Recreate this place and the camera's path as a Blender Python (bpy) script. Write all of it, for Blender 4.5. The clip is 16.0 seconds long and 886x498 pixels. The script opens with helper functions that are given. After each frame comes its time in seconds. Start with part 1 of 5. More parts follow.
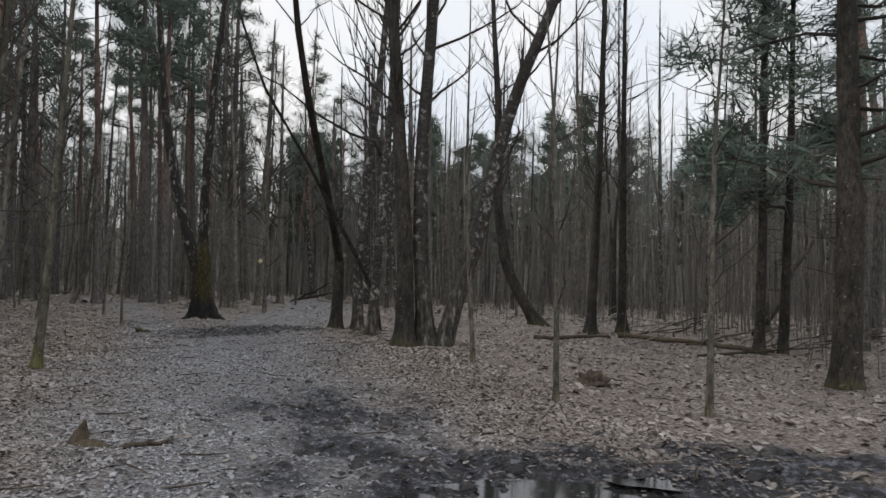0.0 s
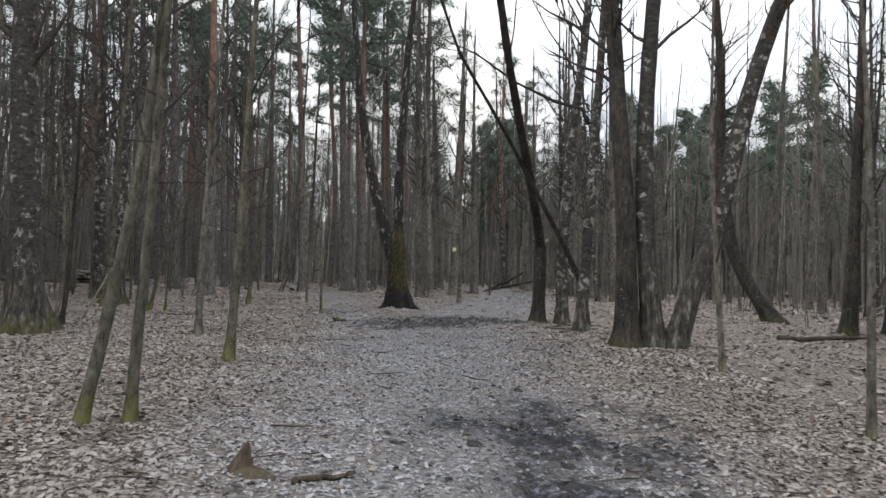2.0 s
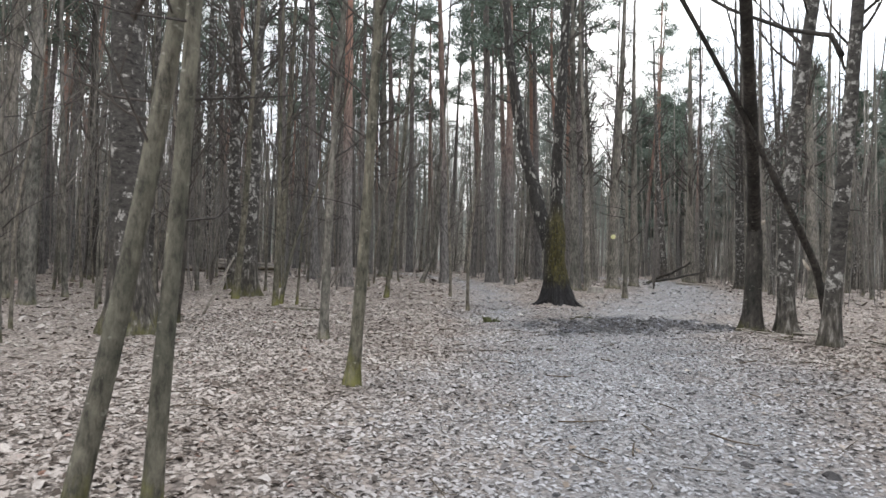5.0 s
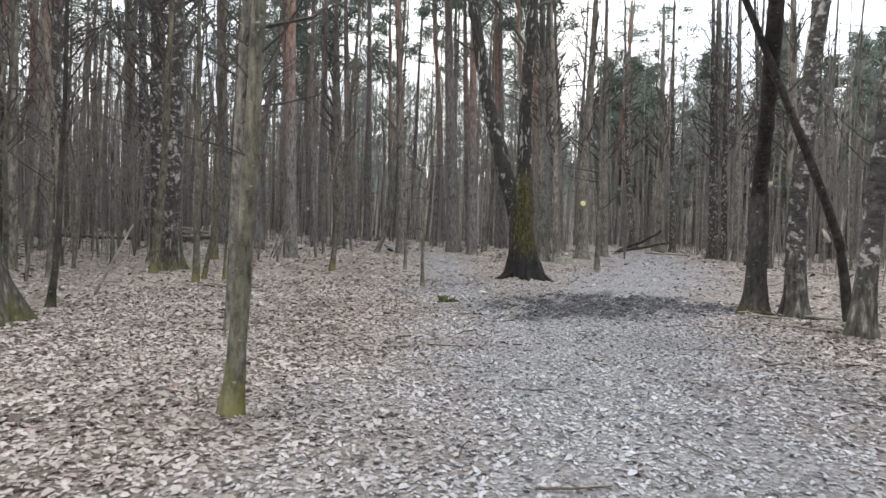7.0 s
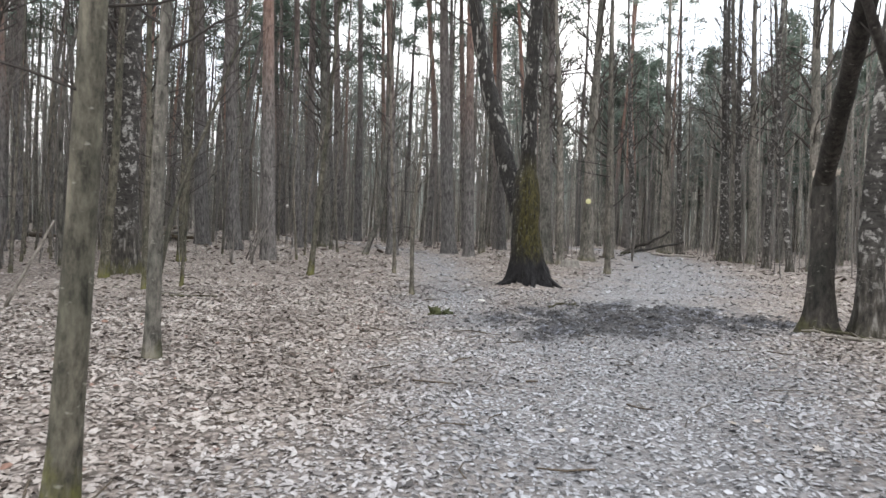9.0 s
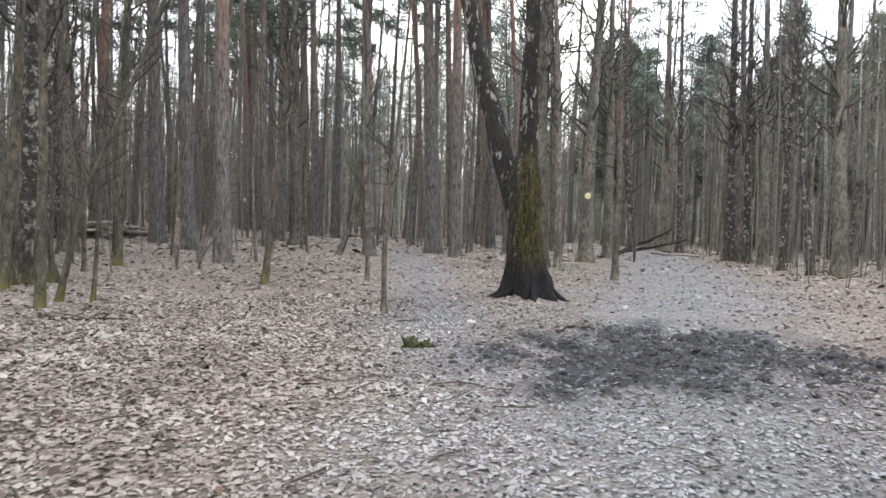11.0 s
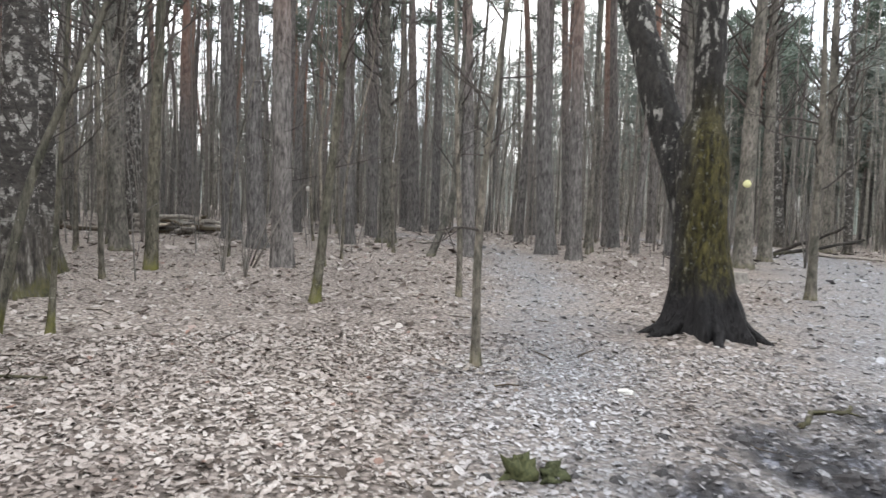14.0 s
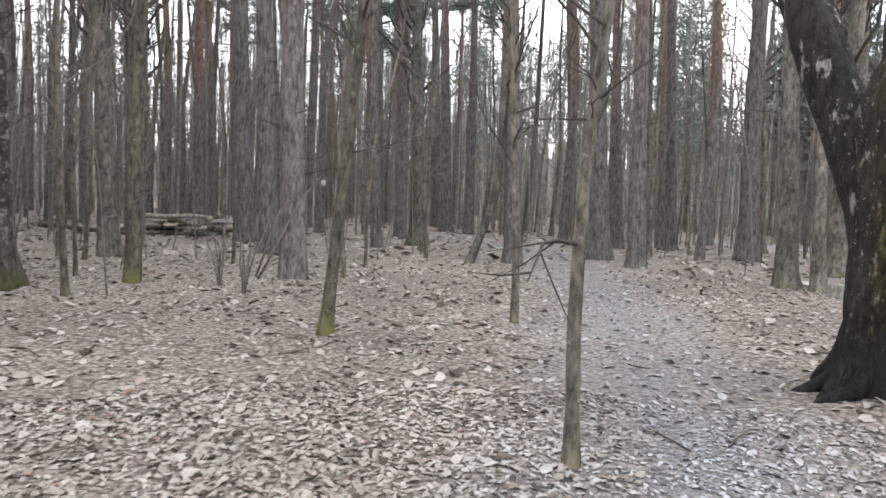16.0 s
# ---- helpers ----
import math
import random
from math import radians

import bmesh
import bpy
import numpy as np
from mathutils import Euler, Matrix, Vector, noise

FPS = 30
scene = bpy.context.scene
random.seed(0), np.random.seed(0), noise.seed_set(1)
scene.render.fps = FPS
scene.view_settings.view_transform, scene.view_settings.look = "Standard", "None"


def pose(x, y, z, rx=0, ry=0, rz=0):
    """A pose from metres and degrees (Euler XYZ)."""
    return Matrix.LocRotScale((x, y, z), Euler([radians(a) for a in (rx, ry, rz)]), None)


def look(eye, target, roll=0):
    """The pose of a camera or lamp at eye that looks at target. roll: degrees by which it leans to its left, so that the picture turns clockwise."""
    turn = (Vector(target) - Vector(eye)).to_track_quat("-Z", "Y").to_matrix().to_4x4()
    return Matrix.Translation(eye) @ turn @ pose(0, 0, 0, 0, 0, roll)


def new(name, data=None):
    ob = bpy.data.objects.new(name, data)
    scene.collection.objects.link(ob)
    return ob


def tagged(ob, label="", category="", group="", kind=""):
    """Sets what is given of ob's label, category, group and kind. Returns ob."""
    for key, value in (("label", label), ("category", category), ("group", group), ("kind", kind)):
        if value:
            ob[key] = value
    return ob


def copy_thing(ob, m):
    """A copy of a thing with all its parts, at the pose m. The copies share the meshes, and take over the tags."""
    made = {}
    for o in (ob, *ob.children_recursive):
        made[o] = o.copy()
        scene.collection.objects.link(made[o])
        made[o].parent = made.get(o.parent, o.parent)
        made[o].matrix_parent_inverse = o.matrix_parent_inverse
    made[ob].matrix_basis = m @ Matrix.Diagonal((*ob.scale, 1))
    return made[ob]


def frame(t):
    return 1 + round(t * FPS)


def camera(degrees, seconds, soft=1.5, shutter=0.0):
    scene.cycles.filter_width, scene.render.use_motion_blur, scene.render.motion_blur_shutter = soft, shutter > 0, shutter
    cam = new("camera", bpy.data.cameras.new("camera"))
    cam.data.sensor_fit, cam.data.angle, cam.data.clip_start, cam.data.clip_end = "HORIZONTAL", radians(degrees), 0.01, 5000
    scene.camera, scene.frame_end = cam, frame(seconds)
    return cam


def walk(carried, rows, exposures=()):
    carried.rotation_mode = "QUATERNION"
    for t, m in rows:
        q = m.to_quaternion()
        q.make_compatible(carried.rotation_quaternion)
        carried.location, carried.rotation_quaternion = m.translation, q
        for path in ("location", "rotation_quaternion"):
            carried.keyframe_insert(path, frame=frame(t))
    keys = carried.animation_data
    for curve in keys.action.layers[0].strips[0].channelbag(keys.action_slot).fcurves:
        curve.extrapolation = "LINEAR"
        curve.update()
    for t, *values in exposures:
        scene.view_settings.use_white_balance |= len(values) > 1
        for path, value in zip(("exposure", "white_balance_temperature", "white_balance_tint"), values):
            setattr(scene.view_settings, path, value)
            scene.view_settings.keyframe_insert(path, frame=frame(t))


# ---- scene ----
cam = camera(66.4, 16.0, shutter=0.25)
METRES, EYE, TILT, LEAN, TURN = 18.8, 1.5, 0.0, 0.0, 3.5
ROWS = [
    (0.0, 0.0, 0.0, 0.0, -0.11, 3.12, -1.94),
    (0.5, -0.0059, 0.0248, -0.002, 3.22, 2.66, -1.99),
    (1.0, -0.0143, 0.0502, -0.0003, 11.64, 2.26, -1.98),
    (1.5, -0.0234, 0.075, -0.0024, 14.99, 2.07, -2.2),
    (2.0, -0.0313, 0.102, -0.0034, 15.82, 1.76, -2.07),
    (2.5, -0.0446, 0.1269, -0.0046, 18.69, 1.63, -2.16),
    (3.0, -0.057, 0.1546, -0.0096, 20.36, 1.55, -2.17),
    (3.5, -0.0709, 0.1813, -0.0065, 27.15, 1.13, -2.06),
    (4.0, -0.0859, 0.2032, -0.0051, 27.72, 1.2, -2.19),
    (6.5, -0.1483, 0.3364, -0.0023, 25.59, -1.88, -2.35),
    (7.0, -0.1563, 0.3659, -0.0031, 24.53, -2.23, -2.26),
    (7.5, -0.1662, 0.3879, -0.0024, 24.52, -2.18, -2.27),
    (8.0, -0.1795, 0.4102, -0.0008, 24.49, -2.09, -2.42),
    (8.5, -0.1857, 0.4383, -0.0034, 24.44, -2.1, -2.25),
    (9.0, -0.1983, 0.4665, -0.0062, 24.2, -2.15, -2.36),
    (11.5, -0.2626, 0.6306, 0.0001, 22.96, -2.68, -2.54),
    (12.0, -0.2755, 0.6662, -0.0021, 23.01, -2.61, -2.54),
    (12.5, -0.2928, 0.6987, -0.0021, 26.04, -2.72, -2.53),
    (13.0, -0.3059, 0.7318, -0.0034, 26.31, -3.14, -2.58),
    (13.5, -0.323, 0.7621, -0.0015, 29.76, -3.28, -2.53),
    (14.0, -0.3459, 0.7883, -0.0019, 32.09, -3.54, -2.61),
    (14.5, -0.3688, 0.8171, -0.002, 38.0, -4.13, -2.41),
    (15.0, -0.3921, 0.8403, -0.0002, 39.68, -4.2, -2.46),
    (15.5, -0.4133, 0.866, -0.0025, 38.11, -4.06, -2.59),
    (16.0, -0.427, 0.8913, -0.0023, 34.53, -3.79, -2.57),
]
SKY = 3.4
EXPOSURES = [(0, -1.58), (1.0, -1.42), (1.5, -1.18), (3.0, -0.62), (4.0, -0.4), (6.5, -0.2), (9.0, -0.13), (12.0, 0.0), (16.0, 0.15)]
# exposure follows the clip's own brightening
walk(cam, [(t, pose(0, 0, EYE, TILT, LEAN, TURN) @ pose(METRES * x, METRES * y, METRES * z, 90 + pitch, roll, yaw)) for t, x, y, z, yaw, pitch, roll in ROWS],
     exposures=EXPOSURES)

# ---- sky and light ----
world = bpy.data.worlds.new("overcast_sky")
scene.world = world
world.use_nodes = True
wn, wl = world.node_tree.nodes, world.node_tree.links
wn.clear()
sky = wn.new("ShaderNodeTexSky")
sky.sky_type = "NISHITA"
sky.sun_disc = False
sky.sun_elevation, sky.sun_rotation = radians(32), radians(244)
bg_sky = wn.new("ShaderNodeBackground")
bg_sky.inputs["Strength"].default_value = 0.12
wl.new(sky.outputs[0], bg_sky.inputs["Color"])
clouds = wn.new("ShaderNodeTexNoise")
clouds.inputs["Scale"].default_value = 3.0
clouds.inputs["Detail"].default_value = 6.0
cloud_ramp = wn.new("ShaderNodeValToRGB")
cloud_ramp.color_ramp.elements[0].position, cloud_ramp.color_ramp.elements[0].color = 0.35, (0.82, 0.88, 0.97, 1)
cloud_ramp.color_ramp.elements[1].position, cloud_ramp.color_ramp.elements[1].color = 0.62, (1.0, 0.99, 0.98, 1)
wl.new(clouds.outputs[0], cloud_ramp.inputs[0])
bg_cloud = wn.new("ShaderNodeBackground")
bg_cloud.inputs["Strength"].default_value = SKY
wl.new(cloud_ramp.outputs[0], bg_cloud.inputs["Color"])
sky_mix = wn.new("ShaderNodeMixShader")
sky_mix.inputs[0].default_value = 0.85
wl.new(bg_sky.outputs[0], sky_mix.inputs[1])
wl.new(bg_cloud.outputs[0], sky_mix.inputs[2])
w_out = wn.new("ShaderNodeOutputWorld")
wl.new(sky_mix.outputs[0], w_out.inputs[0])

sun_data = bpy.data.lights.new("sun", "SUN")
sun_data.energy, sun_data.angle, sun_data.color = 1.5, radians(40), (1.0, 0.96, 0.91)
sun = new("sun", sun_data)
sun.matrix_world = look((-27, -8, 19), (0, 5, 0))

# ---- materials ----


class Mat:
    """A small builder for node materials."""

    def __init__(self, name, rough=0.85, spec=0.3):
        self.m = bpy.data.materials.new(name)
        self.m.use_nodes = True
        self.n, self.l = self.m.node_tree.nodes, self.m.node_tree.links
        self.b = self.n["Principled BSDF"]
        self.b.inputs["Roughness"].default_value = rough
        self.b.inputs["Specular IOR Level"].default_value = spec

    def coord(self, scale=(1, 1, 1), kind="Object"):
        tc = self.n.new("ShaderNodeTexCoord")
        if kind == "World":
            tc = self.n.new("ShaderNodeNewGeometry")
            src = tc.outputs["Position"]
        else:
            src = tc.outputs[kind]
        mp = self.n.new("ShaderNodeMapping")
        mp.inputs["Scale"].default_value = scale
        self.l.new(src, mp.inputs["Vector"])
        return mp.outputs[0]

    def noise(self, vec, scale, detail=4.0, rough=0.6):
        t = self.n.new("ShaderNodeTexNoise")
        t.inputs["Scale"].default_value, t.inputs["Detail"].default_value, t.inputs["Roughness"].default_value = scale, detail, rough
        self.l.new(vec, t.inputs["Vector"])
        return t.outputs[0]

    def voronoi(self, vec, scale, feature="F1", out="Distance"):
        t = self.n.new("ShaderNodeTexVoronoi")
        t.feature = feature
        t.inputs["Scale"].default_value = scale
        self.l.new(vec, t.inputs["Vector"])
        return t.outputs[out]

    def ramp(self, fac, *stops):
        r = self.n.new("ShaderNodeValToRGB")
        e = r.color_ramp.elements
        while len(e) < len(stops):
            e.new(0.5)
        for el, (p, c) in zip(e, stops):
            el.position = p
            el.color = (*c, 1) if isinstance(c, tuple) else (c, c, c, 1)
        self.l.new(fac, r.inputs[0])
        return r.outputs[0]

    def mix(self, fac, a, b, blend="MIX"):
        x = self.n.new("ShaderNodeMix")
        x.data_type, x.blend_type = "RGBA", blend
        for sock, v in ((x.inputs[0], fac), (x.inputs[6], a), (x.inputs[7], b)):
            if isinstance(v, bpy.types.NodeSocket):
                self.l.new(v, sock)
            else:
                sock.default_value = (*v, 1) if isinstance(v, tuple) else v
        return x.outputs[2]

    def math(self, op, a, b=0.0):
        x = self.n.new("ShaderNodeMath")
        x.operation = op
        x.use_clamp = op == "MULTIPLY"
        for sock, v in zip(x.inputs, (a, b)):
            if isinstance(v, bpy.types.NodeSocket):
                self.l.new(v, sock)
            else:
                sock.default_value = v
        return x.outputs[0]

    def attr(self, name):
        a = self.n.new("ShaderNodeAttribute")
        a.attribute_name = name
        return a.outputs["Fac"]

    def height(self):
        """Height above the thing's own base, in metres."""
        tc = self.n.new("ShaderNodeTexCoord")
        s = self.n.new("ShaderNodeSeparateXYZ")
        self.l.new(tc.outputs["Object"], s.inputs[0])
        return s.outputs["Z"]

    def info(self):
        return self.n.new("ShaderNodeObjectInfo").outputs["Random"]

    def island(self):
        return self.n.new("ShaderNodeNewGeometry").outputs["Random Per Island"]

    def bump(self, fac, strength=0.5, dist=0.02):
        bp = self.n.new("ShaderNodeBump")
        bp.inputs["Strength"].default_value, bp.inputs["Distance"].default_value = strength, dist
        self.l.new(fac, bp.inputs["Height"])
        self.l.new(bp.outputs[0], self.b.inputs["Normal"])

    def done(self, color, rough=None):
        if isinstance(color, tuple):
            self.b.inputs["Base Color"].default_value = (*color, 1)
        else:
            self.l.new(color, self.b.inputs["Base Color"])
        if rough is not None:
            self.l.new(rough, self.b.inputs["Roughness"])
        return self.m


def moss_on(m, col, top, amount, tint=(0.125, 0.118, 0.032)):
    """Patchy moss on the foot of a trunk."""
    ragged = m.math("MULTIPLY", m.noise(m.coord((1, 1, 0.35)), 7.0, 5.0), 1.2)
    h = m.ramp(m.math("ADD", m.math("DIVIDE", m.height(), top), ragged), (0.5, 1.0), (0.8, 0.75), (1.25, 0.0))
    patch = m.ramp(m.noise(m.coord((1, 1, 0.5)), 11.0, 6.0, 0.7), (0.36, 0.15), (0.58, 1.0))
    return m.mix(m.math("MULTIPLY", m.math("MULTIPLY", h, patch), amount), col, tint)


def bark_alder(name, base, mossy):
    m = Mat(name, 0.8)
    v = m.coord((1, 1, 0.35))
    fine = m.noise(v, 17, 7, 0.75)
    col = m.ramp(fine, (0.36, tuple(c * 0.3 for c in base)), (0.5, base), (0.66, tuple(c * 1.7 for c in base)))
    big = m.ramp(m.noise(m.coord((1, 1, 0.5)), 3.0, 4), (0.38, (0.5, 0.52, 0.47)), (0.62, (1.25, 1.2, 1.14)))
    col = m.mix(0.9, col, big, "MULTIPLY")
    spots = m.ramp(m.noise(m.coord((1, 1, 1.6)), 14, 2), (0.66, 0.0), (0.74, 1.0))
    col = m.mix(m.math("MULTIPLY", spots, 0.6), col, (0.36, 0.35, 0.31))
    hue = m.ramp(m.info(), (0.0, (0.78, 0.79, 0.78)), (1.0, (1.12, 1.09, 1.05)))
    col = m.mix(1.0, col, hue, "MULTIPLY")
    col = moss_on(m, col, 0.85 if mossy else 0.5, 0.9 if mossy else 0.3, (0.165, 0.16, 0.038))
    m.bump(fine, 0.6, 0.015)
    return m.done(col)


def bark_birch(name, mossy, foot_height, skin=0.53):
    m = Mat(name, 0.75)
    fine = m.noise(m.coord((1, 1, 2.0)), 8, 6, 0.72)
    patch = m.noise(m.coord((1, 1, 0.9)), 6.0, 8, 0.74)
    white = m.ramp(fine, (0.32, (0.14, 0.134, 0.122)), (0.52, (0.34, 0.328, 0.305)), (0.72, (0.56, 0.55, 0.52)))
    dark = m.ramp(fine, (0.36, (0.016, 0.0145, 0.013)), (0.64, (0.085, 0.078, 0.071)))
    col = m.mix(m.ramp(patch, (skin, 0.0), (skin + 0.04, 1.0)), dark, white)
    bands = m.ramp(m.noise(m.coord((0.6, 0.6, 9)), 2.6, 3), (0.56, 0.0), (0.64, 1.0))
    col = m.mix(m.math("MULTIPLY", bands, 0.75), col, (0.06, 0.055, 0.05))
    foot = m.ramp(m.math("ADD", m.math("DIVIDE", m.height(), foot_height), m.math("MULTIPLY", patch, 0.5)), (0.5, 0.95), (1.0, 0.0))
    furrow = m.ramp(m.noise(m.coord((1, 1, 0.25)), 16, 4), (0.36, (0.02, 0.018, 0.015)), (0.56, (0.09, 0.08, 0.068)), (0.7, (0.28, 0.265, 0.24)))
    col = m.mix(foot, col, furrow)
    col = moss_on(m, col, 0.9 if mossy else 0.4, 0.85 if mossy else 0.15, (0.1, 0.096, 0.028))
    m.bump(fine, 0.7, 0.02)
    return m.done(col)


def bark_pine(name):
    m = Mat(name, 0.9)
    v = m.coord((1, 1, 0.3))
    plates = m.noise(m.coord((1, 1, 0.16)), 20, 5, 0.7)
    fine = m.noise(v, 15, 7, 0.75)
    col = m.ramp(fine, (0.34, (0.055, 0.051, 0.049)), (0.5, (0.175, 0.164, 0.157)), (0.68, (0.31, 0.293, 0.28)))
    crack = m.ramp(plates, (0.36, 0.45), (0.52, 1.0))
    col = m.mix(1.0, col, crack, "MULTIPLY")
    up = m.ramp(m.math("ADD", m.math("DIVIDE", m.height(), 20.0), m.math("MULTIPLY", m.noise(v, 3), 0.15)), (0.26, 0.0), (0.5, 1.0))
    up = m.math("MULTIPLY", up, m.ramp(m.info(), (0.35, 0.15), (0.7, 0.9)))
    flake = m.ramp(fine, (0.34, (0.13, 0.075, 0.06)), (0.66, (0.38, 0.225, 0.175)))
    col = m.mix(up, col, flake)
    hue = m.ramp(m.info(), (0.0, (0.76, 0.78, 0.8)), (1.0, (1.12, 1.1, 1.08)))
    col = m.mix(1.0, col, hue, "MULTIPLY")
    m.bump(m.mix(0.5, crack, fine), 0.8, 0.03)
    return m.done(col)


def bark_main(name):
    """Black wet foot, olive moss on one side, dark bark with peeling pale flakes above."""
    m = Mat(name, 0.7)
    fine = m.noise(m.coord((1, 1, 0.4)), 15, 8, 0.78)
    crack = m.ramp(m.noise(m.coord((1, 1, 0.3)), 24, 5, 0.7), (0.36, 0.25), (0.5, 1.0))
    lichen = m.ramp(m.noise(m.coord((1, 1, 0.6)), 30, 4, 0.7), (0.61, 0.0), (0.67, 1.0))
    foot = m.ramp(fine, (0.36, (0.007, 0.0065, 0.007)), (0.6, (0.024, 0.022, 0.023)), (0.8, (0.13, 0.128, 0.13)))
    moss = m.ramp(fine, (0.34, (0.016, 0.014, 0.005)), (0.5, (0.062, 0.053, 0.015)), (0.62, (0.118, 0.103, 0.029)), (0.78, (0.24, 0.215, 0.12)))
    moss = m.mix(1.0, moss, crack, "MULTIPLY")
    moss = m.mix(m.math("MULTIPLY", lichen, 0.6), moss, (0.3, 0.3, 0.26))
    patch = m.noise(m.coord((1, 1, 0.4)), 7.5, 6, 0.72)
    dark = m.ramp(fine, (0.36, (0.01, 0.009, 0.008)), (0.66, (0.06, 0.054, 0.048)))
    paper = m.ramp(fine, (0.35, (0.12, 0.112, 0.1)), (0.62, (0.42, 0.405, 0.37)))
    peel = m.mix(m.ramp(patch, (0.57, 0.0), (0.6, 1.0)), dark, paper)
    h = m.math("ADD", m.height(), m.math("MULTIPLY", patch, 0.9))
    tc = m.n.new("ShaderNodeTexCoord")
    xyz = m.n.new("ShaderNodeSeparateXYZ")
    m.l.new(tc.outputs["Object"], xyz.inputs[0])
    side = m.ramp(m.math("ADD", xyz.outputs["X"], m.math("MULTIPLY", m.noise(m.coord((1, 1, 0.4)), 4.0, 5, 0.7), 0.7)), (0.0, 0.0), (0.3, 1.0))
    flecked = m.mix(m.math("MULTIPLY", lichen, 0.8), m.mix(0.4, peel, foot), (0.36, 0.35, 0.31))
    body = m.mix(side, flecked, moss)
    col = m.mix(m.ramp(m.math("DIVIDE", h, 5.0), (0.18, 0.0), (0.25, 1.0)), foot, body)
    col = m.mix(m.ramp(m.math("DIVIDE", h, 5.0), (0.54, 0.0), (0.66, 1.0)), col, peel)
    m.bump(m.mix(0.5, fine, crack), 1.0, 0.06)
    return m.done(col)


def plain_bark(name, a, b, rough=0.85, scale=20):
    m = Mat(name, rough)
    f = m.noise(m.coord((1, 1, 0.5)), scale, 5, 0.7)
    col = m.ramp(f, (0.3, a), (0.7, b))
    hue = m.ramp(m.info(), (0.0, (0.8, 0.8, 0.8)), (1.0, (1.15, 1.1, 1.05)))
    m.bump(f, 0.5, 0.01)
    return m.done(m.mix(1.0, col, hue, "MULTIPLY"))


def ground_material():
    m = Mat("leaf_litter_soil", 0.9)
    v = m.coord((1, 1, 1), "World")
    cells = m.voronoi(v, 21, "F1", "Color")
    grey = m.noise(cells, 4.5, 2)
    edge = m.voronoi(v, 21, "F1", "Distance")
    col = m.ramp(grey, (0.25, (0.19, 0.162, 0.146)), (0.5, (0.36, 0.322, 0.296)), (0.7, (0.47, 0.432, 0.4)))
    col = m.mix(m.ramp(edge, (0.35, 0.0), (0.7, 0.9)), col, (0.13, 0.115, 0.104))
    broad = m.ramp(m.noise(v, 0.35, 4), (0.35, (0.78, 0.74, 0.72)), (0.65, (1.1, 1.06, 1.02)))
    col = m.mix(1.0, col, broad, "MULTIPLY")
    fine = m.noise(v, 22, 7, 0.75)
    flat = m.noise(m.voronoi(m.coord((1, 1, 1), "World"), 30, "F1", "Color"), 4.5, 2)
    trod = m.ramp(flat, (0.3, (0.12, 0.118, 0.122)), (0.5, (0.265, 0.265, 0.276)), (0.68, (0.41, 0.412, 0.428)))
    trod = m.mix(m.ramp(fine, (0.36, 0.9), (0.5, 0.0)), trod, (0.06, 0.058, 0.058))
    # dark mud; the pale bluish top stop paints sky sheen onto it
    mud = m.ramp(m.noise(v, 7, 8, 0.78), (0.42, (0.006, 0.006, 0.008)), (0.53, (0.028, 0.029, 0.037)), (0.61, (0.2, 0.207, 0.245)))
    rag = m.noise(v, 2.6, 5, 0.7)
    pm = m.ramp(m.math("ADD", m.attr("path"), m.math("SUBTRACT", m.math("MULTIPLY", rag, 0.9), 0.45)), (0.3, 0.0), (1.0, 0.8))
    mm = m.ramp(m.math("ADD", m.attr("mud"), m.math("SUBTRACT", m.math("MULTIPLY", m.noise(v, 2.4, 7, 0.75), 2.0), 1.05)), (0.25, 0.0), (0.75, 0.95))
    col = m.mix(pm, col, trod)
    col = m.mix(mm, col, mud)
    rough = m.ramp(mm, (0.0, 0.92), (1.0, 0.5))
    m.bump(m.mix(0.6, edge, fine), 0.9, 0.05)
    return m.done(col, rough)


def leaf_material(name, stops):
    m = Mat(name, 0.75, 0.25)
    col = m.ramp(m.island(), *stops)
    broad = m.ramp(m.noise(m.coord((1, 1, 1), "World"), 0.55, 5, 0.65), (0.36, (0.74, 0.7, 0.68)), (0.6, (1.08, 1.06, 1.05)))
    col = m.mix(1.0, col, broad, "MULTIPLY")
    grey = m.n.new("ShaderNodeHueSaturation")
    grey.inputs["Saturation"].default_value, grey.inputs["Value"].default_value = 0.08, 1.0
    m.l.new(col, grey.inputs["Color"])
    cool = m.mix(1.0, grey.outputs[0], (0.95, 0.97, 1.03), "MULTIPLY")
    col = m.mix(m.ramp(m.attr("path"), (0.15, 0.0), (0.85, 1.0)), col, cool)
    dirty = m.ramp(m.math("MULTIPLY", m.attr("mud"), m.island()), (0.3, 0.0), (0.75, 0.6))
    col = m.mix(dirty, col, (0.026, 0.026, 0.029))
    f = m.noise(m.coord((1, 1, 1), "World"), 45, 4, 0.6)
    col = m.mix(1.0, col, m.ramp(f, (0.3, (0.75, 0.74, 0.73)), (0.7, (1.12, 1.12, 1.12))), "MULTIPLY")
    m.bump(f, 0.4, 0.005)
    return m.done(col)


def single_leaf_material(name):
    m = Mat(name, 0.7, 0.25)
    col = m.ramp(m.info(), (0.0, (0.14, 0.1, 0.08)), (0.3, (0.26, 0.22, 0.185)), (0.65, (0.38, 0.34, 0.305)), (1.0, (0.5, 0.475, 0.445)))
    f = m.noise(m.coord((1, 1, 1)), 40, 4)
    m.bump(f, 0.4, 0.004)
    return m.done(m.mix(1.0, col, m.ramp(f, (0.3, (0.75, 0.74, 0.73)), (0.7, (1.1, 1.1, 1.1))), "MULTIPLY"))


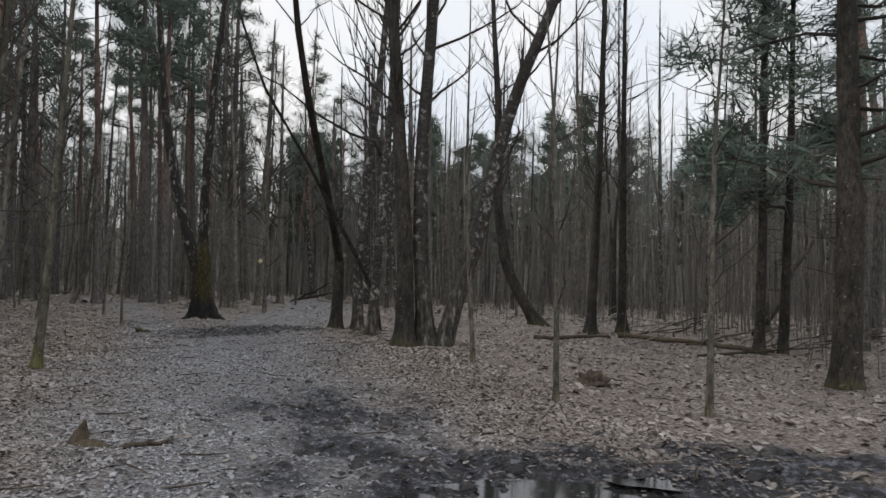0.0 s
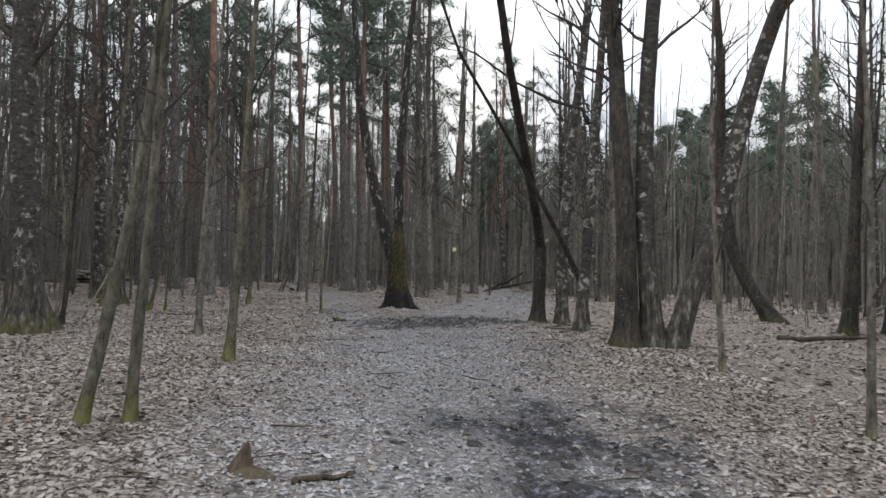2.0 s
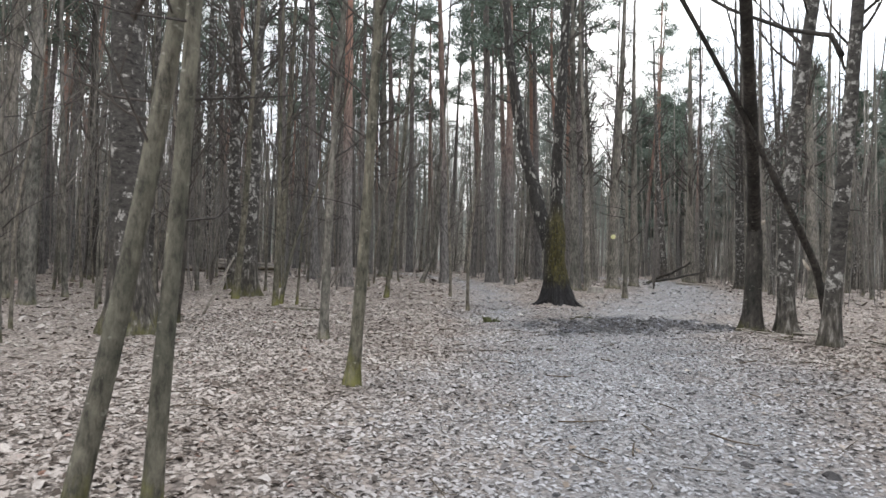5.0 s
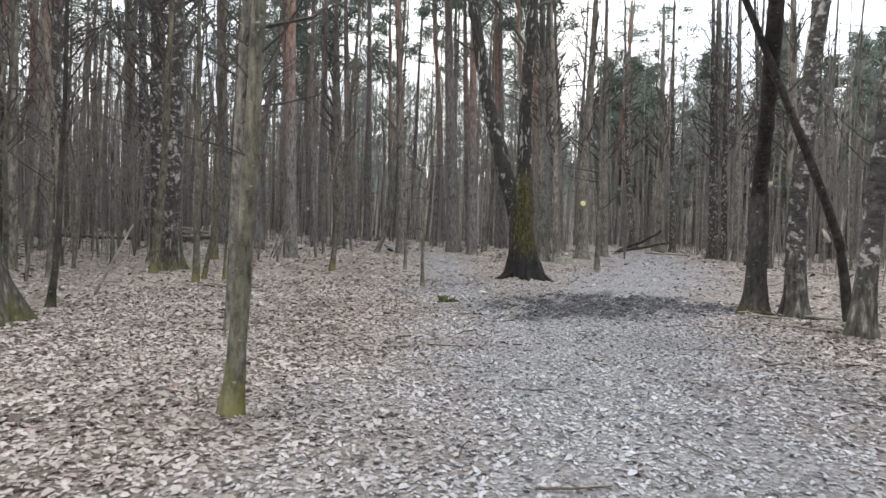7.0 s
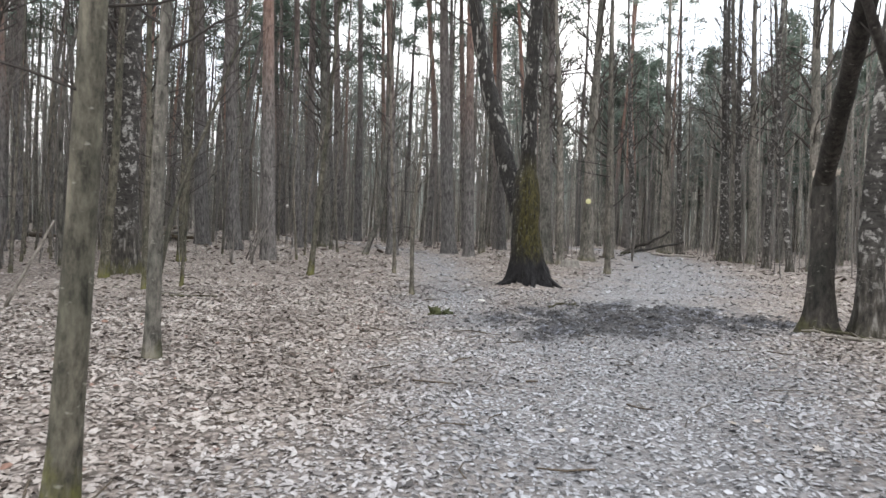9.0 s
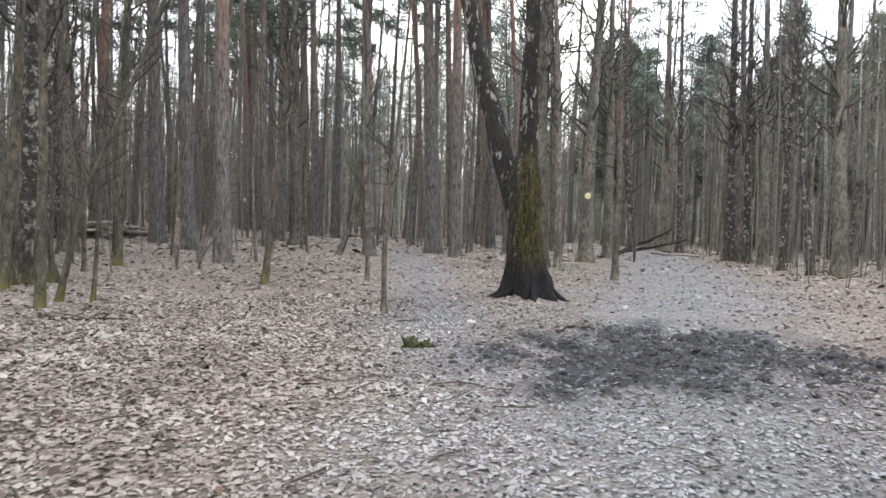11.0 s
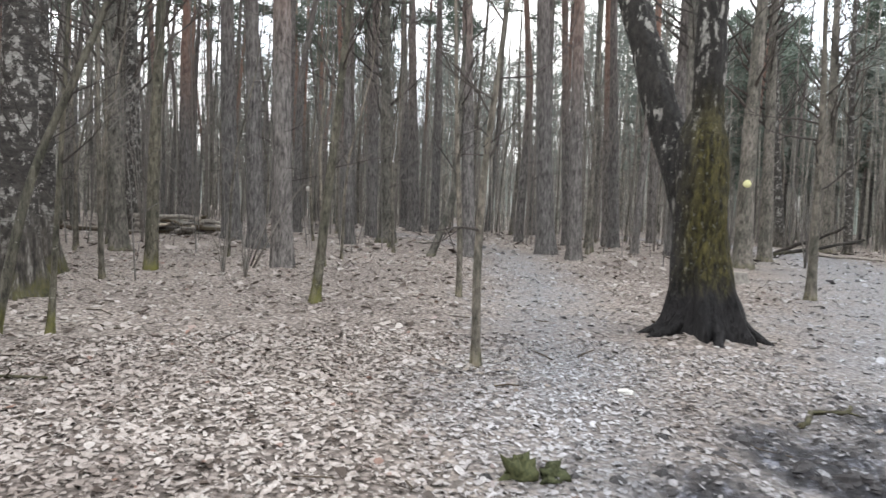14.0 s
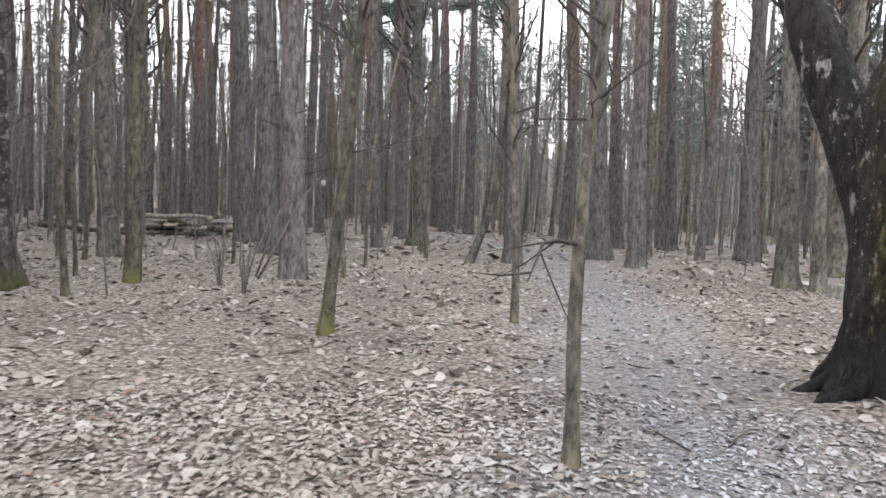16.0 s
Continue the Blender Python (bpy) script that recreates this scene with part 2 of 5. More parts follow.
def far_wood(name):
    """The distant wood: streaks of trunks with dim green between, self-lit for haze."""
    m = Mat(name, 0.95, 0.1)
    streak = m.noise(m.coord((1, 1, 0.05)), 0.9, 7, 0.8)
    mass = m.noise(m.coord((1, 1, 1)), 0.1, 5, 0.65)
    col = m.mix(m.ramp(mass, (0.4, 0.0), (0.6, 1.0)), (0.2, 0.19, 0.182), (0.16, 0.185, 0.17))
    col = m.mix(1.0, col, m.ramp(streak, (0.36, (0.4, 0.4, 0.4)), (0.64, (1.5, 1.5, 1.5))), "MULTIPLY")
    # emits its own colour, standing in for haze over the distance
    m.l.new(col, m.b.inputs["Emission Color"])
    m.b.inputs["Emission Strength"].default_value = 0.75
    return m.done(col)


def needle_material(name):
    m = Mat(name, 0.6, 0.3)
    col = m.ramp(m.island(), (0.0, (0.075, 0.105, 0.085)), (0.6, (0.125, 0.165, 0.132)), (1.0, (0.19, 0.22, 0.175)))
    return m.done(col)


ALDER = bark_alder("alder_bark", (0.165, 0.157, 0.147), False)
ALDER_MOSS = bark_alder("mossy_alder_bark", (0.12, 0.114, 0.095), True)
DARK = bark_alder("dark_wet_bark", (0.052, 0.047, 0.044), False)
SAPLING = bark_alder("sapling_bark", (0.16, 0.148, 0.133), False)
BIRCH, BIRCH_MOSS = bark_birch("birch_bark", False, 1.6), bark_birch("mossy_birch_bark", True, 2.0, 0.53)
OLD_BIRCH = bark_birch("old_birch_bark", True, 2.4, 0.57)
DULL_BIRCH = bark_birch("dull_banded_birch_bark", False, 3.0, 0.56)
PINE = bark_pine("pine_bark")
MAIN = bark_main("old_mossy_bark")
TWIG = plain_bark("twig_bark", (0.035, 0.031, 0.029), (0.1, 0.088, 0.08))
DARKWOOD = plain_bark("rotten_dark_wood", (0.03, 0.025, 0.02), (0.15, 0.12, 0.09), scale=16)
# needle colour lightened and greyed to paint in haze over distance
HAZED_NEEDLES = plain_bark("hazed_distant_needles", (0.17, 0.205, 0.185), (0.27, 0.305, 0.275), scale=2)
# far bark painted paler: offsets the trunks' mutual shade, reads as haze
PALED_FARBARK = bark_alder("lightened_distant_bark", (0.33, 0.325, 0.315), False)
# pale shrub shoots; on far twigs the paleness stands in for hazy background light
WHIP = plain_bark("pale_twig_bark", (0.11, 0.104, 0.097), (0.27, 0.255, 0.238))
DEAD = plain_bark("weathered_dead_wood", (0.15, 0.138, 0.122), (0.4, 0.375, 0.34), scale=14)
PALEWOOD = plain_bark("bare_pale_wood", (0.35, 0.31, 0.26), (0.62, 0.57, 0.5), scale=12)
MOSS = plain_bark("moss", (0.03, 0.036, 0.016), (0.1, 0.11, 0.05), scale=40)
ROT = plain_bark("mossy_rotten_wood", (0.05, 0.041, 0.028), (0.15, 0.125, 0.085), scale=26)
NEEDLES = needle_material("pine_needles")
GROUND = ground_material()
LEAVES = leaf_material("fallen_leaves", ((0.0, (0.06, 0.048, 0.04)), (0.09, (0.13, 0.106, 0.09)), (0.18, (0.31, 0.275, 0.25)), (0.4, (0.41, 0.375, 0.348)), (0.8, (0.455, 0.423, 0.396)), (0.97, (0.5, 0.476, 0.452)), (1.0, (0.25, 0.15, 0.115))))
MUD = plain_bark("wet_mud", (0.018, 0.017, 0.018), (0.065, 0.06, 0.062), 0.45, 30)
HAZED_FARWOOD = far_wood("glowing_far_wood_edge")
LEAF = single_leaf_material("fallen_leaf")
PAPER = plain_bark("crumpled_white_paper", (0.7, 0.7, 0.68), (0.82, 0.82, 0.8))
BLAZE = plain_bark("yellow_blaze_paint", (0.66, 0.66, 0.32), (0.8, 0.8, 0.5), 0.7)
WATER = Mat("puddle_water", 0.06, 0.5).done((0.03, 0.03, 0.03))
BARKS = {"alder": (ALDER, ALDER_MOSS), "dark": (DARK, DARK), "sapling": (SAPLING, ALDER_MOSS), "birch": (BIRCH, BIRCH_MOSS), "pine": (PINE, PINE)}

# ---- ground ----
WAVES = [(random.uniform(0, 6.28), random.uniform(-1, 1), random.uniform(-1, 1)) for _ in range(14)]


def sstep(v):
    v = np.clip(v, 0, 1)
    return v * v * (3 - 2 * v)


def bell(x, y, cx, cy, r):
    return np.exp(-((x - cx) ** 2 + (y - cy) ** 2) / (r * r))


def dist_line(x, y, pts):
    """Distance to a bent line in plan."""
    best = np.full(np.shape(x), 1e9)
    for (ax, ay), (bx, by) in zip(pts, pts[1:]):
        dx, dy = bx - ax, by - ay
        u = np.clip(((x - ax) * dx + (y - ay) * dy) / (dx * dx + dy * dy), 0, 1)
        best = np.minimum(best, np.hypot(x - ax - u * dx, y - ay - u * dy))
    return best


TRAIL_MAIN = [(1.5, -8), (0.3, 0), (-1.8, 6), (-4.6, 12), (-6.3, 17), (-6.8, 22), (-7.3, 28), (-9.4, 38), (-12, 46), (-21, 53), (-40, 58)]
TRAIL_SIDE = [(-6.6, 15.5), (-9.4, 19), (-11.6, 22.5), (-13.4, 26), (-17.6, 32.2), (-24, 37), (-40, 40)]


def path_mask(x, y):
    a = 1 - dist_line(x, y, TRAIL_MAIN) / 3.4
    b = 0.75 - dist_line(x, y, TRAIL_SIDE) / 2.4
    return np.clip(np.maximum(a, b) * 1.15 + 0.12 * np.sin(1.9 * x + np.sin(y)) * np.sin(1.6 * y) * (np.maximum(a, b) > 0), 0, 1)


def mud_mask(x, y):
    m = 1.75 * np.exp(-(((x + 6.2) / 2.1) ** 2 + ((y - 19.2) / 2.2) ** 2))
    m = m + 0.45 * bell(x, y, -7.3, 17.2, 1.3)
    m = m + 1.15 * np.exp(-(((x + 1.8) / 1.3) ** 2 + ((y - 8.2) / 1.6) ** 2))
    m = m + 0.95 * bell(x, y, -0.7, 5.6, 1.3) + 1.2 * bell(x, y, 0.9, 5.6, 1.3) + 1.1 * bell(x, y, 2.2, 5.8, 1.2) + 0.8 * bell(x, y, 3.6, 6.2, 1.2)
    m = m * (0.78 + 0.34 * np.sin(2.3 * x + 1.7 * y) * np.sin(2.9 * y - 1.1 * x) + 0.22 * np.sin(5.2 * x + 2.2 * y + 1.5 * np.sin(2 * y)))
    return np.clip(m, 0, 1)


def ground_z(x, y):
    x, y = np.asarray(x, float), np.asarray(y, float)
    z = 0.2 * sstep((y - 18) / 10)
    z = z + 0.22 * bell(x, y, -3.2, 17.2, 2.6) + 0.33 * bell(x, y, -1.0, 13.0, 3.0) + 0.1 * bell(x, y, -9.4, 22.1, 1.2)
    for i, (p, a, b) in enumerate(WAVES):
        k = 0.5 + 0.55 * i
        z = z + (0.02 / (1 + 0.32 * i)) * np.sin(k * (a * x + b * y) * 1.4 + p)
    mud = mud_mask(x, y)
    z = z + mud * (0.055 * np.sin(5 * x + 2.1 * y + np.sin(3 * y)) * np.sin(4.3 * y - 2.6 * x + 1) + 0.022 * np.sin(13 * x - 9 * y + 2 * np.sin(4 * x)) * np.sin(11 * y + 6 * x) + 0.012 * np.sin(23 * x + 17 * y))
    near = dist_line(x, y, [(0, 0), (-4, 9), (-9, 20)]) < 14
    if np.any(near):
        z = z + near * 0.012 * np.sin(5.1 * x + 2 * np.sin(1.3 * y)) * np.sin(4.3 * y + 2 * np.sin(1.7 * x))
    return z - 0.05 * bell(x, y, 0.45, 5.2, 0.7) - 0.03 * path_mask(x, y)


def gz(x, y):
    return float(ground_z(x, y))


def mesh_object(name, verts, faces, material, parent=None, smooth=True):
    me = bpy.data.meshes.new(name)
    me.from_pydata([tuple(v) for v in verts] if not isinstance(verts, np.ndarray) else verts.tolist(), [], faces if not isinstance(faces, np.ndarray) else faces.tolist())
    me.materials.append(material)
    if smooth:
        me.polygons.foreach_set("use_smooth", [True] * len(me.polygons))
    ob = new(name, me)
    ob.parent = parent
    return ob


def part(name, bag, material, parent, label="", smooth=True):
    ob = mesh_object(name, bag.v, bag.f, material, parent, smooth)
    return tagged(ob, label) if label else ob


def axis_steps(a, b, fine, far):
    """Coordinates that are fine between a and b and widen outwards."""
    mid = list(np.arange(a, b, fine))
    out, step, v = [], fine, b
    while v < far:
        out.append(v)
        step *= 1.16
        v += step
    low, step, v = [], fine, a
    while True:
        step *= 1.16
        v -= step
        low.append(v)
        if v < -far:
            break
    return np.array(low[::-1] + mid + out + [far])


gx, gy = axis_steps(-16, 5, 0.095, 900), axis_steps(2, 25, 0.095, 900)
GX, GY = np.meshgrid(gx, gy)
g_verts = np.stack([GX.ravel(), GY.ravel(), ground_z(GX, GY).ravel()], 1)
nx = len(gx)
idx = np.arange(len(gy) * nx).reshape(len(gy), nx)
g_faces = np.stack([idx[:-1, :-1].ravel(), idx[:-1, 1:].ravel(), idx[1:, 1:].ravel(), idx[1:, :-1].ravel()], 1)
ground = mesh_object("ground", g_verts, g_faces, GROUND)
tagged(ground, "forest floor of brown leaf litter with a trodden grey muddy path", "ground", kind="structure")
for key, fn in (("path", path_mask), ("mud", mud_mask)):
    at = ground.data.attributes.new(key, "FLOAT", "POINT")
    at.data.foreach_set("value", fn(GX, GY).ravel().astype(np.float32))

# ---- tree kit ----


class Bag:
    """Vertices and faces of one mesh in the making."""

    def __init__(self):
        self.v, self.f = [], []

    def rings(self, rings, cap=True):
        s, base = len(rings[0]), len(self.v)
        for r in rings:
            self.v.extend(r)
        for i in range(len(rings) - 1):
            for j in range(s):
                k = (j + 1) % s
                self.f.append((base + i * s + j, base + i * s + k, base + (i + 1) * s + k, base + (i + 1) * s + j))
        if cap:
            self.f.append(tuple(base + (len(rings) - 1) * s + j for j in range(s)))
            self.f.append(tuple(base + s - 1 - j for j in range(s)))

    def tube(self, pts, rad, sides=4):
        rings = []
        n = len(pts)
        for i, p in enumerate(pts):
            d = (Vector(pts[min(i + 1, n - 1)]) - Vector(pts[max(i - 1, 0)])).normalized()
            a = d.orthogonal().normalized() if abs(d.z) > 0.9 else d.cross(Vector((0, 0, 1))).normalized()
            b = d.cross(a)
            rings.append([tuple(Vector(p) + (a * math.cos(6.2832 * j / sides) + b * math.sin(6.2832 * j / sides)) * rad[i]) for j in range(sides)])
        self.rings(rings, sides > 4)

    def tuft(self, p, size, rng, count=7):
        """A tuft of needles: thin blades round a point."""
        p = Vector(p)
        for _ in range(count):
            d = Vector((rng.gauss(0, 1), rng.gauss(0, 1), rng.gauss(0.25, 0.7))).normalized()
            s = d.orthogonal().normalized() * size * 0.06
            o = p + Vector((rng.gauss(0, 1), rng.gauss(0, 1), rng.gauss(0, 0.6))) * size * 0.4
            i = len(self.v)
            self.v += [tuple(o - s), tuple(o + s), tuple(o + d * size)]
            self.f.append((i, i + 1, i + 2))


class Axis:
    """A trunk's middle line: offsets at a few heights, straightening upwards."""

    def __init__(self, bends, height, lean=(0, 0)):
        self.h = [0.0] + [b[0] for b in bends]
        self.x = [0.0] + [b[1] for b in bends]
        self.y = [0.0] + [b[2] for b in bends]
        if len(bends) >= 1:
            n = min(2, len(bends))
            dh = max(self.h[-1] - self.h[-1 - n], 0.3)
            kx, ky = (self.x[-1] - self.x[-1 - n]) / dh, (self.y[-1] - self.y[-1 - n]) / dh
        else:
            kx, ky = lean
        if self.h[-1] < height:
            r = height - self.h[-1]
            for q in (0.5, 1.0):
                self.h.append(self.h[-1] + r * 0.5)
                self.x.append(self.x[-1] + kx * r * 0.5 * (0.8 if q < 1 else 0.5))
                self.y.append(self.y[-1] + ky * r * 0.5 * (0.8 if q < 1 else 0.5))
        self.top = max(height, self.h[-1])

    def at(self, h):
        e = 0.35
        xs = [np.interp(h + o, self.h, self.x) for o in (-e, 0, e)]
        ys = [np.interp(h + o, self.h, self.y) for o in (-e, 0, e)]
        return float(sum(xs) / 3), float(sum(ys) / 3)


def leaning_stem(pts, r0, r1, rng, sides=12):
    """A strongly leaning stem: a knobbly tube along a bent line."""
    bag, n = Bag(), 28
    hs = np.linspace(0, len(pts) - 1, n)
    line = [tuple(float(np.interp(h, range(len(pts)), [p[k] for p in pts])) for k in range(3)) for h in hs]
    bag.tube(line, [(r0 + (r1 - r0) * i / (n - 1)) * (1 + rng.uniform(-0.07, 0.07)) for i in range(n)], sides)
    return bag


def trunk_bag(axis, d, rng, sides=14, flare=0.9, rough=0.05, taper=0.8, start=-0.12, bag=None, profile=None, step=0.28):
    """A tapered, slightly knobbly trunk with a root flare."""
    bag = bag or Bag()
    H = axis.top
    lobes, ph = rng.choice((4, 5, 6)), rng.uniform(0, 6.28)
    hs, h = [], start
    while h < H:
        hs.append(h)
        h += (0.09 if h < 0.45 and start < 0 else step) if h < 6 else (0.9 if step < 0.6 else 1.8)
    hs.append(H)
    rings = []
    for h in hs:
        x, y = axis.at(max(h, 0)) if h > 0.35 or start >= 0 else tuple(c * max(h, 0) / 0.35 for c in axis.at(0.35))
        u = max(h, 0) / H
        r = d / 2 * (1 - taper * u ** 0.9) * (1 if h < H else 0.5)
        if profile:
            r = profile(max(h, 0)) * d / 2
        fl = flare * math.exp(-max(h, 0) / (0.10 + d * 0.55)) if start < 0 else 0
        ring = []
        for j in range(sides):
            a = 6.2832 * j / sides
            lob = 1 + fl * (0.45 + 0.75 * max(0, math.cos(lobes * a + ph)) ** 1.5)
            n = noise.noise(Vector((math.cos(a) * 1.3 + ph, math.sin(a) * 1.3, h * 1.6 + ph * 3)))
            n2 = noise.noise(Vector((math.cos(a) * 4, math.sin(a) * 4 + ph, h * 3.5)))
            rr = r * lob * (1 + rough * (n + 0.6 * n2) * 1.6)
            ring.append((x + math.cos(a) * rr, y + math.sin(a) * rr, h))
        rings.append(ring)
    bag.rings(rings)
    return bag


def limb(bag, p, az, el, length, r, rng, twigs=4, droop=0.0, sides=3, ends=None, lite=False):
    """A branch of four joints with its side twigs."""
    pts, p = [tuple(p)], Vector(p)
    n = 3 if lite else 4
    for i in range(n):
        az += rng.gauss(0, 0.22)
        el += rng.gauss(0.06 - droop, 0.14)
        p = p + Vector((math.cos(az) * math.cos(el), math.sin(az) * math.cos(el), math.sin(el))) * (length / n)
        pts.append(tuple(p))
    bag.tube(pts, [r * (1 - 0.8 * i / n) for i in range(n + 1)], sides)
    if ends is not None:
        ends.append(pts)
    for _ in range(twigs):
        k = rng.randint(1, n - 1)
        u = rng.random()
        q = Vector(pts[k]).lerp(Vector(pts[k + 1]), u)
        ta, te = az + rng.choice((-1, 1)) * rng.uniform(0.5, 1.2), el + rng.gauss(0.1, 0.3)
        tl = length * rng.uniform(0.22, 0.5)
        mid = q + Vector((math.cos(ta) * math.cos(te), math.sin(ta) * math.cos(te), math.sin(te))) * tl * 0.5
        te += rng.gauss(0.15 - droop, 0.25)
        end = mid + Vector((math.cos(ta) * math.cos(te), math.sin(ta) * math.cos(te), math.sin(te))) * tl * 0.5
        if lite:
            bag.tube([tuple(q), tuple(end)], [r * 0.4, r * 0.12], 3)
        else:
            bag.tube([tuple(q), tuple(mid), tuple(end)], [r * 0.4, r * 0.28, r * 0.1], 3)
        if ends is not None:
            ends.append([tuple(q), tuple(mid), tuple(end)])


def bare_crown(axis, d, rng, low=0.25, count=34, spread=1.0, up=0.75, twigs=4):
    bag, H = Bag(), axis.top
    for i in range(count):
        h = H * (low + (0.98 - low) * ((i + rng.random()) / count) ** 0.85)
        x, y = axis.at(h)
        u = h / H
        length = spread * (0.5 + 0.22 * H * (1 - u) * rng.uniform(0.5, 1.2)) * (0.6 if u < 0.35 else 1)
        limb(bag, (x, y, h), rng.uniform(0, 6.28), rng.uniform(up - 0.4, up + 0.35), length, max(0.006, d * 0.16 * (1 - u) + 0.004), rng, twigs, lite=twigs < 4)
    return bag


def pine_crown(axis, d, rng, low, count=26, bough=2.2, tufts=5, size=0.3, twigs=5):
    wood, green, H = Bag(), Bag(), axis.top
    for i in range(count):
        h = low + (H - low) * ((i + rng.random()) / count)
        x, y = axis.at(h)
        u = (h - low) / (H - low)
        ends = []
        limb(wood, (x, y, h), rng.uniform(0, 6.28), rng.uniform(-0.1, 0.3) + 0.4 * u, bough * (1 - 0.7 * u) * rng.uniform(0.6, 1.15), max(0.01, d * 0.1 * (1 - u) + 0.006), rng, twigs, 0.05, 3, ends, twigs < 5)
        for e in ends:
            for k in range(tufts):
                a, b = (e[-2], e[-1]) if k % 2 else (e[len(e) // 2], e[-1])
                green.tuft(Vector(a).lerp(Vector(b), rng.random()), size, rng, 7)
    for _ in range(16 if twigs > 3 else 9):
        h = rng.uniform(1.6, low)
        x, y = axis.at(h)
        limb(wood, (x, y, h), rng.uniform(0, 6.28), rng.uniform(-0.3, 0.25), rng.uniform(0.25, 1.3), 0.012, rng, 2)
    return wood, green


TREES = []
COUNT = [0]


def tree(kind, x, y, d, h, bends, label, moss=0, low=None, bough=2.4, lean=(0, 0), far=False, dense=0, bark=None):
    COUNT[0] += 1
    rng = random.Random(COUNT[0] * 7 + 3)
    axis = Axis(bends, h, lean)
    ob = new({"pine": "pine_tree", "birch": "birch_tree", "alder": "alder_tree", "dark": "bare_tree", "sapling": "sapling"}[kind])
    ob.matrix_world = pose(x, y, gz(x, y))
    tagged(ob, label, "sapling" if kind == "sapling" else "tree", "trees of the forest")
    flare = {"pine": 0.45, "birch": 0.85, "alder": 0.5, "dark": 0.8, "sapling": 0.5}[kind] * (1.3 if d > 0.45 and kind != "pine" else 1)
    part("trunk", trunk_bag(axis, d, rng, 8 if far else (16 if d > 0.3 else 10), flare, 0.06 if kind != "sapling" else 0.1, 0.8, step=0.9 if far else 0.28), bark or BARKS[kind][1 if moss else 0], ob)
    if kind == "pine":
        wood, green = pine_crown(axis, d, rng, low or h * rng.uniform(0.48, 0.6), dense or (17 if far else 24), bough, (4 if far else 6) if dense else (2 if far else 3), (0.72 if far else 0.62) if dense else 0.5, 3 if far else 5)
        crown = part("crown", wood, TWIG, ob)
        part("needles", green, NEEDLES, crown, "dark green pine needles", False)
    else:
        n = {"birch": 34, "alder": 30, "dark": 30, "sapling": 16}[kind] + (-8 if far else 16) * (kind != "sapling")
        bag = bare_crown(axis, d, rng, low or (0.2 if kind == "sapling" else 0.26), n, 1.2 if kind == "sapling" else 1.0, 0.55 if kind == "sapling" else 0.75, 3 if far else 4)
        for _ in range(9 if kind != "sapling" else 4):
            hh = rng.uniform(1.3, 0.4 * h)
            limb(bag, (*axis.at(hh), hh), rng.uniform(0, 6.28), rng.uniform(0.0, 0.7), rng.uniform(0.2, 1.3) * (0.4 if kind == "sapling" else 1), 0.009, rng, 3)
        # far crowns get the lighter twig colour, painting in the brighter distance
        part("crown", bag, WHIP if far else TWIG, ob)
    TREES.append((x, y))
    return ob


# ---- the trees along the walk ----
tree("alder", -5.53, 6.39, 0.12, 10, [(1.22, 0.13, 0.18), (1.95, 0.19, 0.27), (2.58, 0.24, 0.33), (3.06, 0.26, 0.36)], "slender leaning bare tree, forking beside its mossy twin", moss=1)
tree("alder", -5.21, 6.61, 0.1, 10, [(0.88, 0.02, 0.02), (1.66, 0.05, 0.06), (2.2, 0.06, 0.07), (2.81, 0.08, 0.09)], "slender bare tree with bright moss on its foot", moss=1)
tree("alder", -6.92, 10.26, 0.14, 10, [(1.09, 0.04, 0.04), (2.07, 0.06, 0.07), (2.71, 0.07, 0.08)], "smooth grey alder with green moss low down", moss=1)
tree("alder", -9.65, 12.94, 0.15, 10, [(1.99, 0.01, 0.01), (5.01, 0.08, 0.07), (6.03, 0.14, 0.12)], "bare grey-brown alder tree with greenish base")
tree("sapling", -10.91, 8.53, 0.1, 6, [(2.42, -0.05, -0.09), (4.61, -0.1, -0.19)], "thin bare sapling growing from leaf litter")
tree("sapling", -12.54, 9.48, 0.08, 7, [(2.62, -0.03, -0.05), (5.25, -0.05, -0.1)], "thin bare sapling growing from leaf litter")
tree("birch", -12.2, 11.25, 0.62, 17, [(2.94, -0.07, -0.1), (6.1, -0.15, -0.21)], "large old birch with cracked mottled bark and spread roots", bark=OLD_BIRCH)
tree("dark", -27.22, 19.88, 0.49, 15, [(5.74, -0.08, -0.13), (11.4, -0.16, -0.25)], "bare tree with dark wet bark")
tree("birch", -3.4, 18.5, 0.31, 17, [(1.58, -0.06, -0.01), (4.36, 0.07, 0.01), (6.58, 0.31, 0.04)], "birch tree with mottled white and dark bark")
CLUSTER_BIRCH = tree("birch", -2.68, 16.4, 0.26, 14, [(1.97, 0.1, 0.01), (4.31, 0.21, 0.01), (5.71, 0.26, 0.02)], "birch tree with mottled white and dark bark")
tree("dark", -1.5, 13.3, 0.36, 15, [(2.14, -0.07, -0.01), (4.3, -0.27, -0.03), (6.48, -0.46, -0.05)], "dark half of a double trunk on a leafy mound")
tree("birch", -1.1, 13.45, 0.34, 17, [(2.25, -0.19, -0.01), (3.97, -0.21, -0.02), (6.91, -0.08, -0.01)], "banded birch half of a double trunk on a leafy mound", bark=DULL_BIRCH)
tree("birch", -0.78, 13.6, 0.35, 17, [(2.22, 0.64, 0.04), (3.55, 0.93, 0.06), (4.44, 1.12, 0.07), (5.57, 1.47, 0.09), (6.71, 1.94, 0.11)], "strongly leaning birch beside a double trunk", bark=DULL_BIRCH)
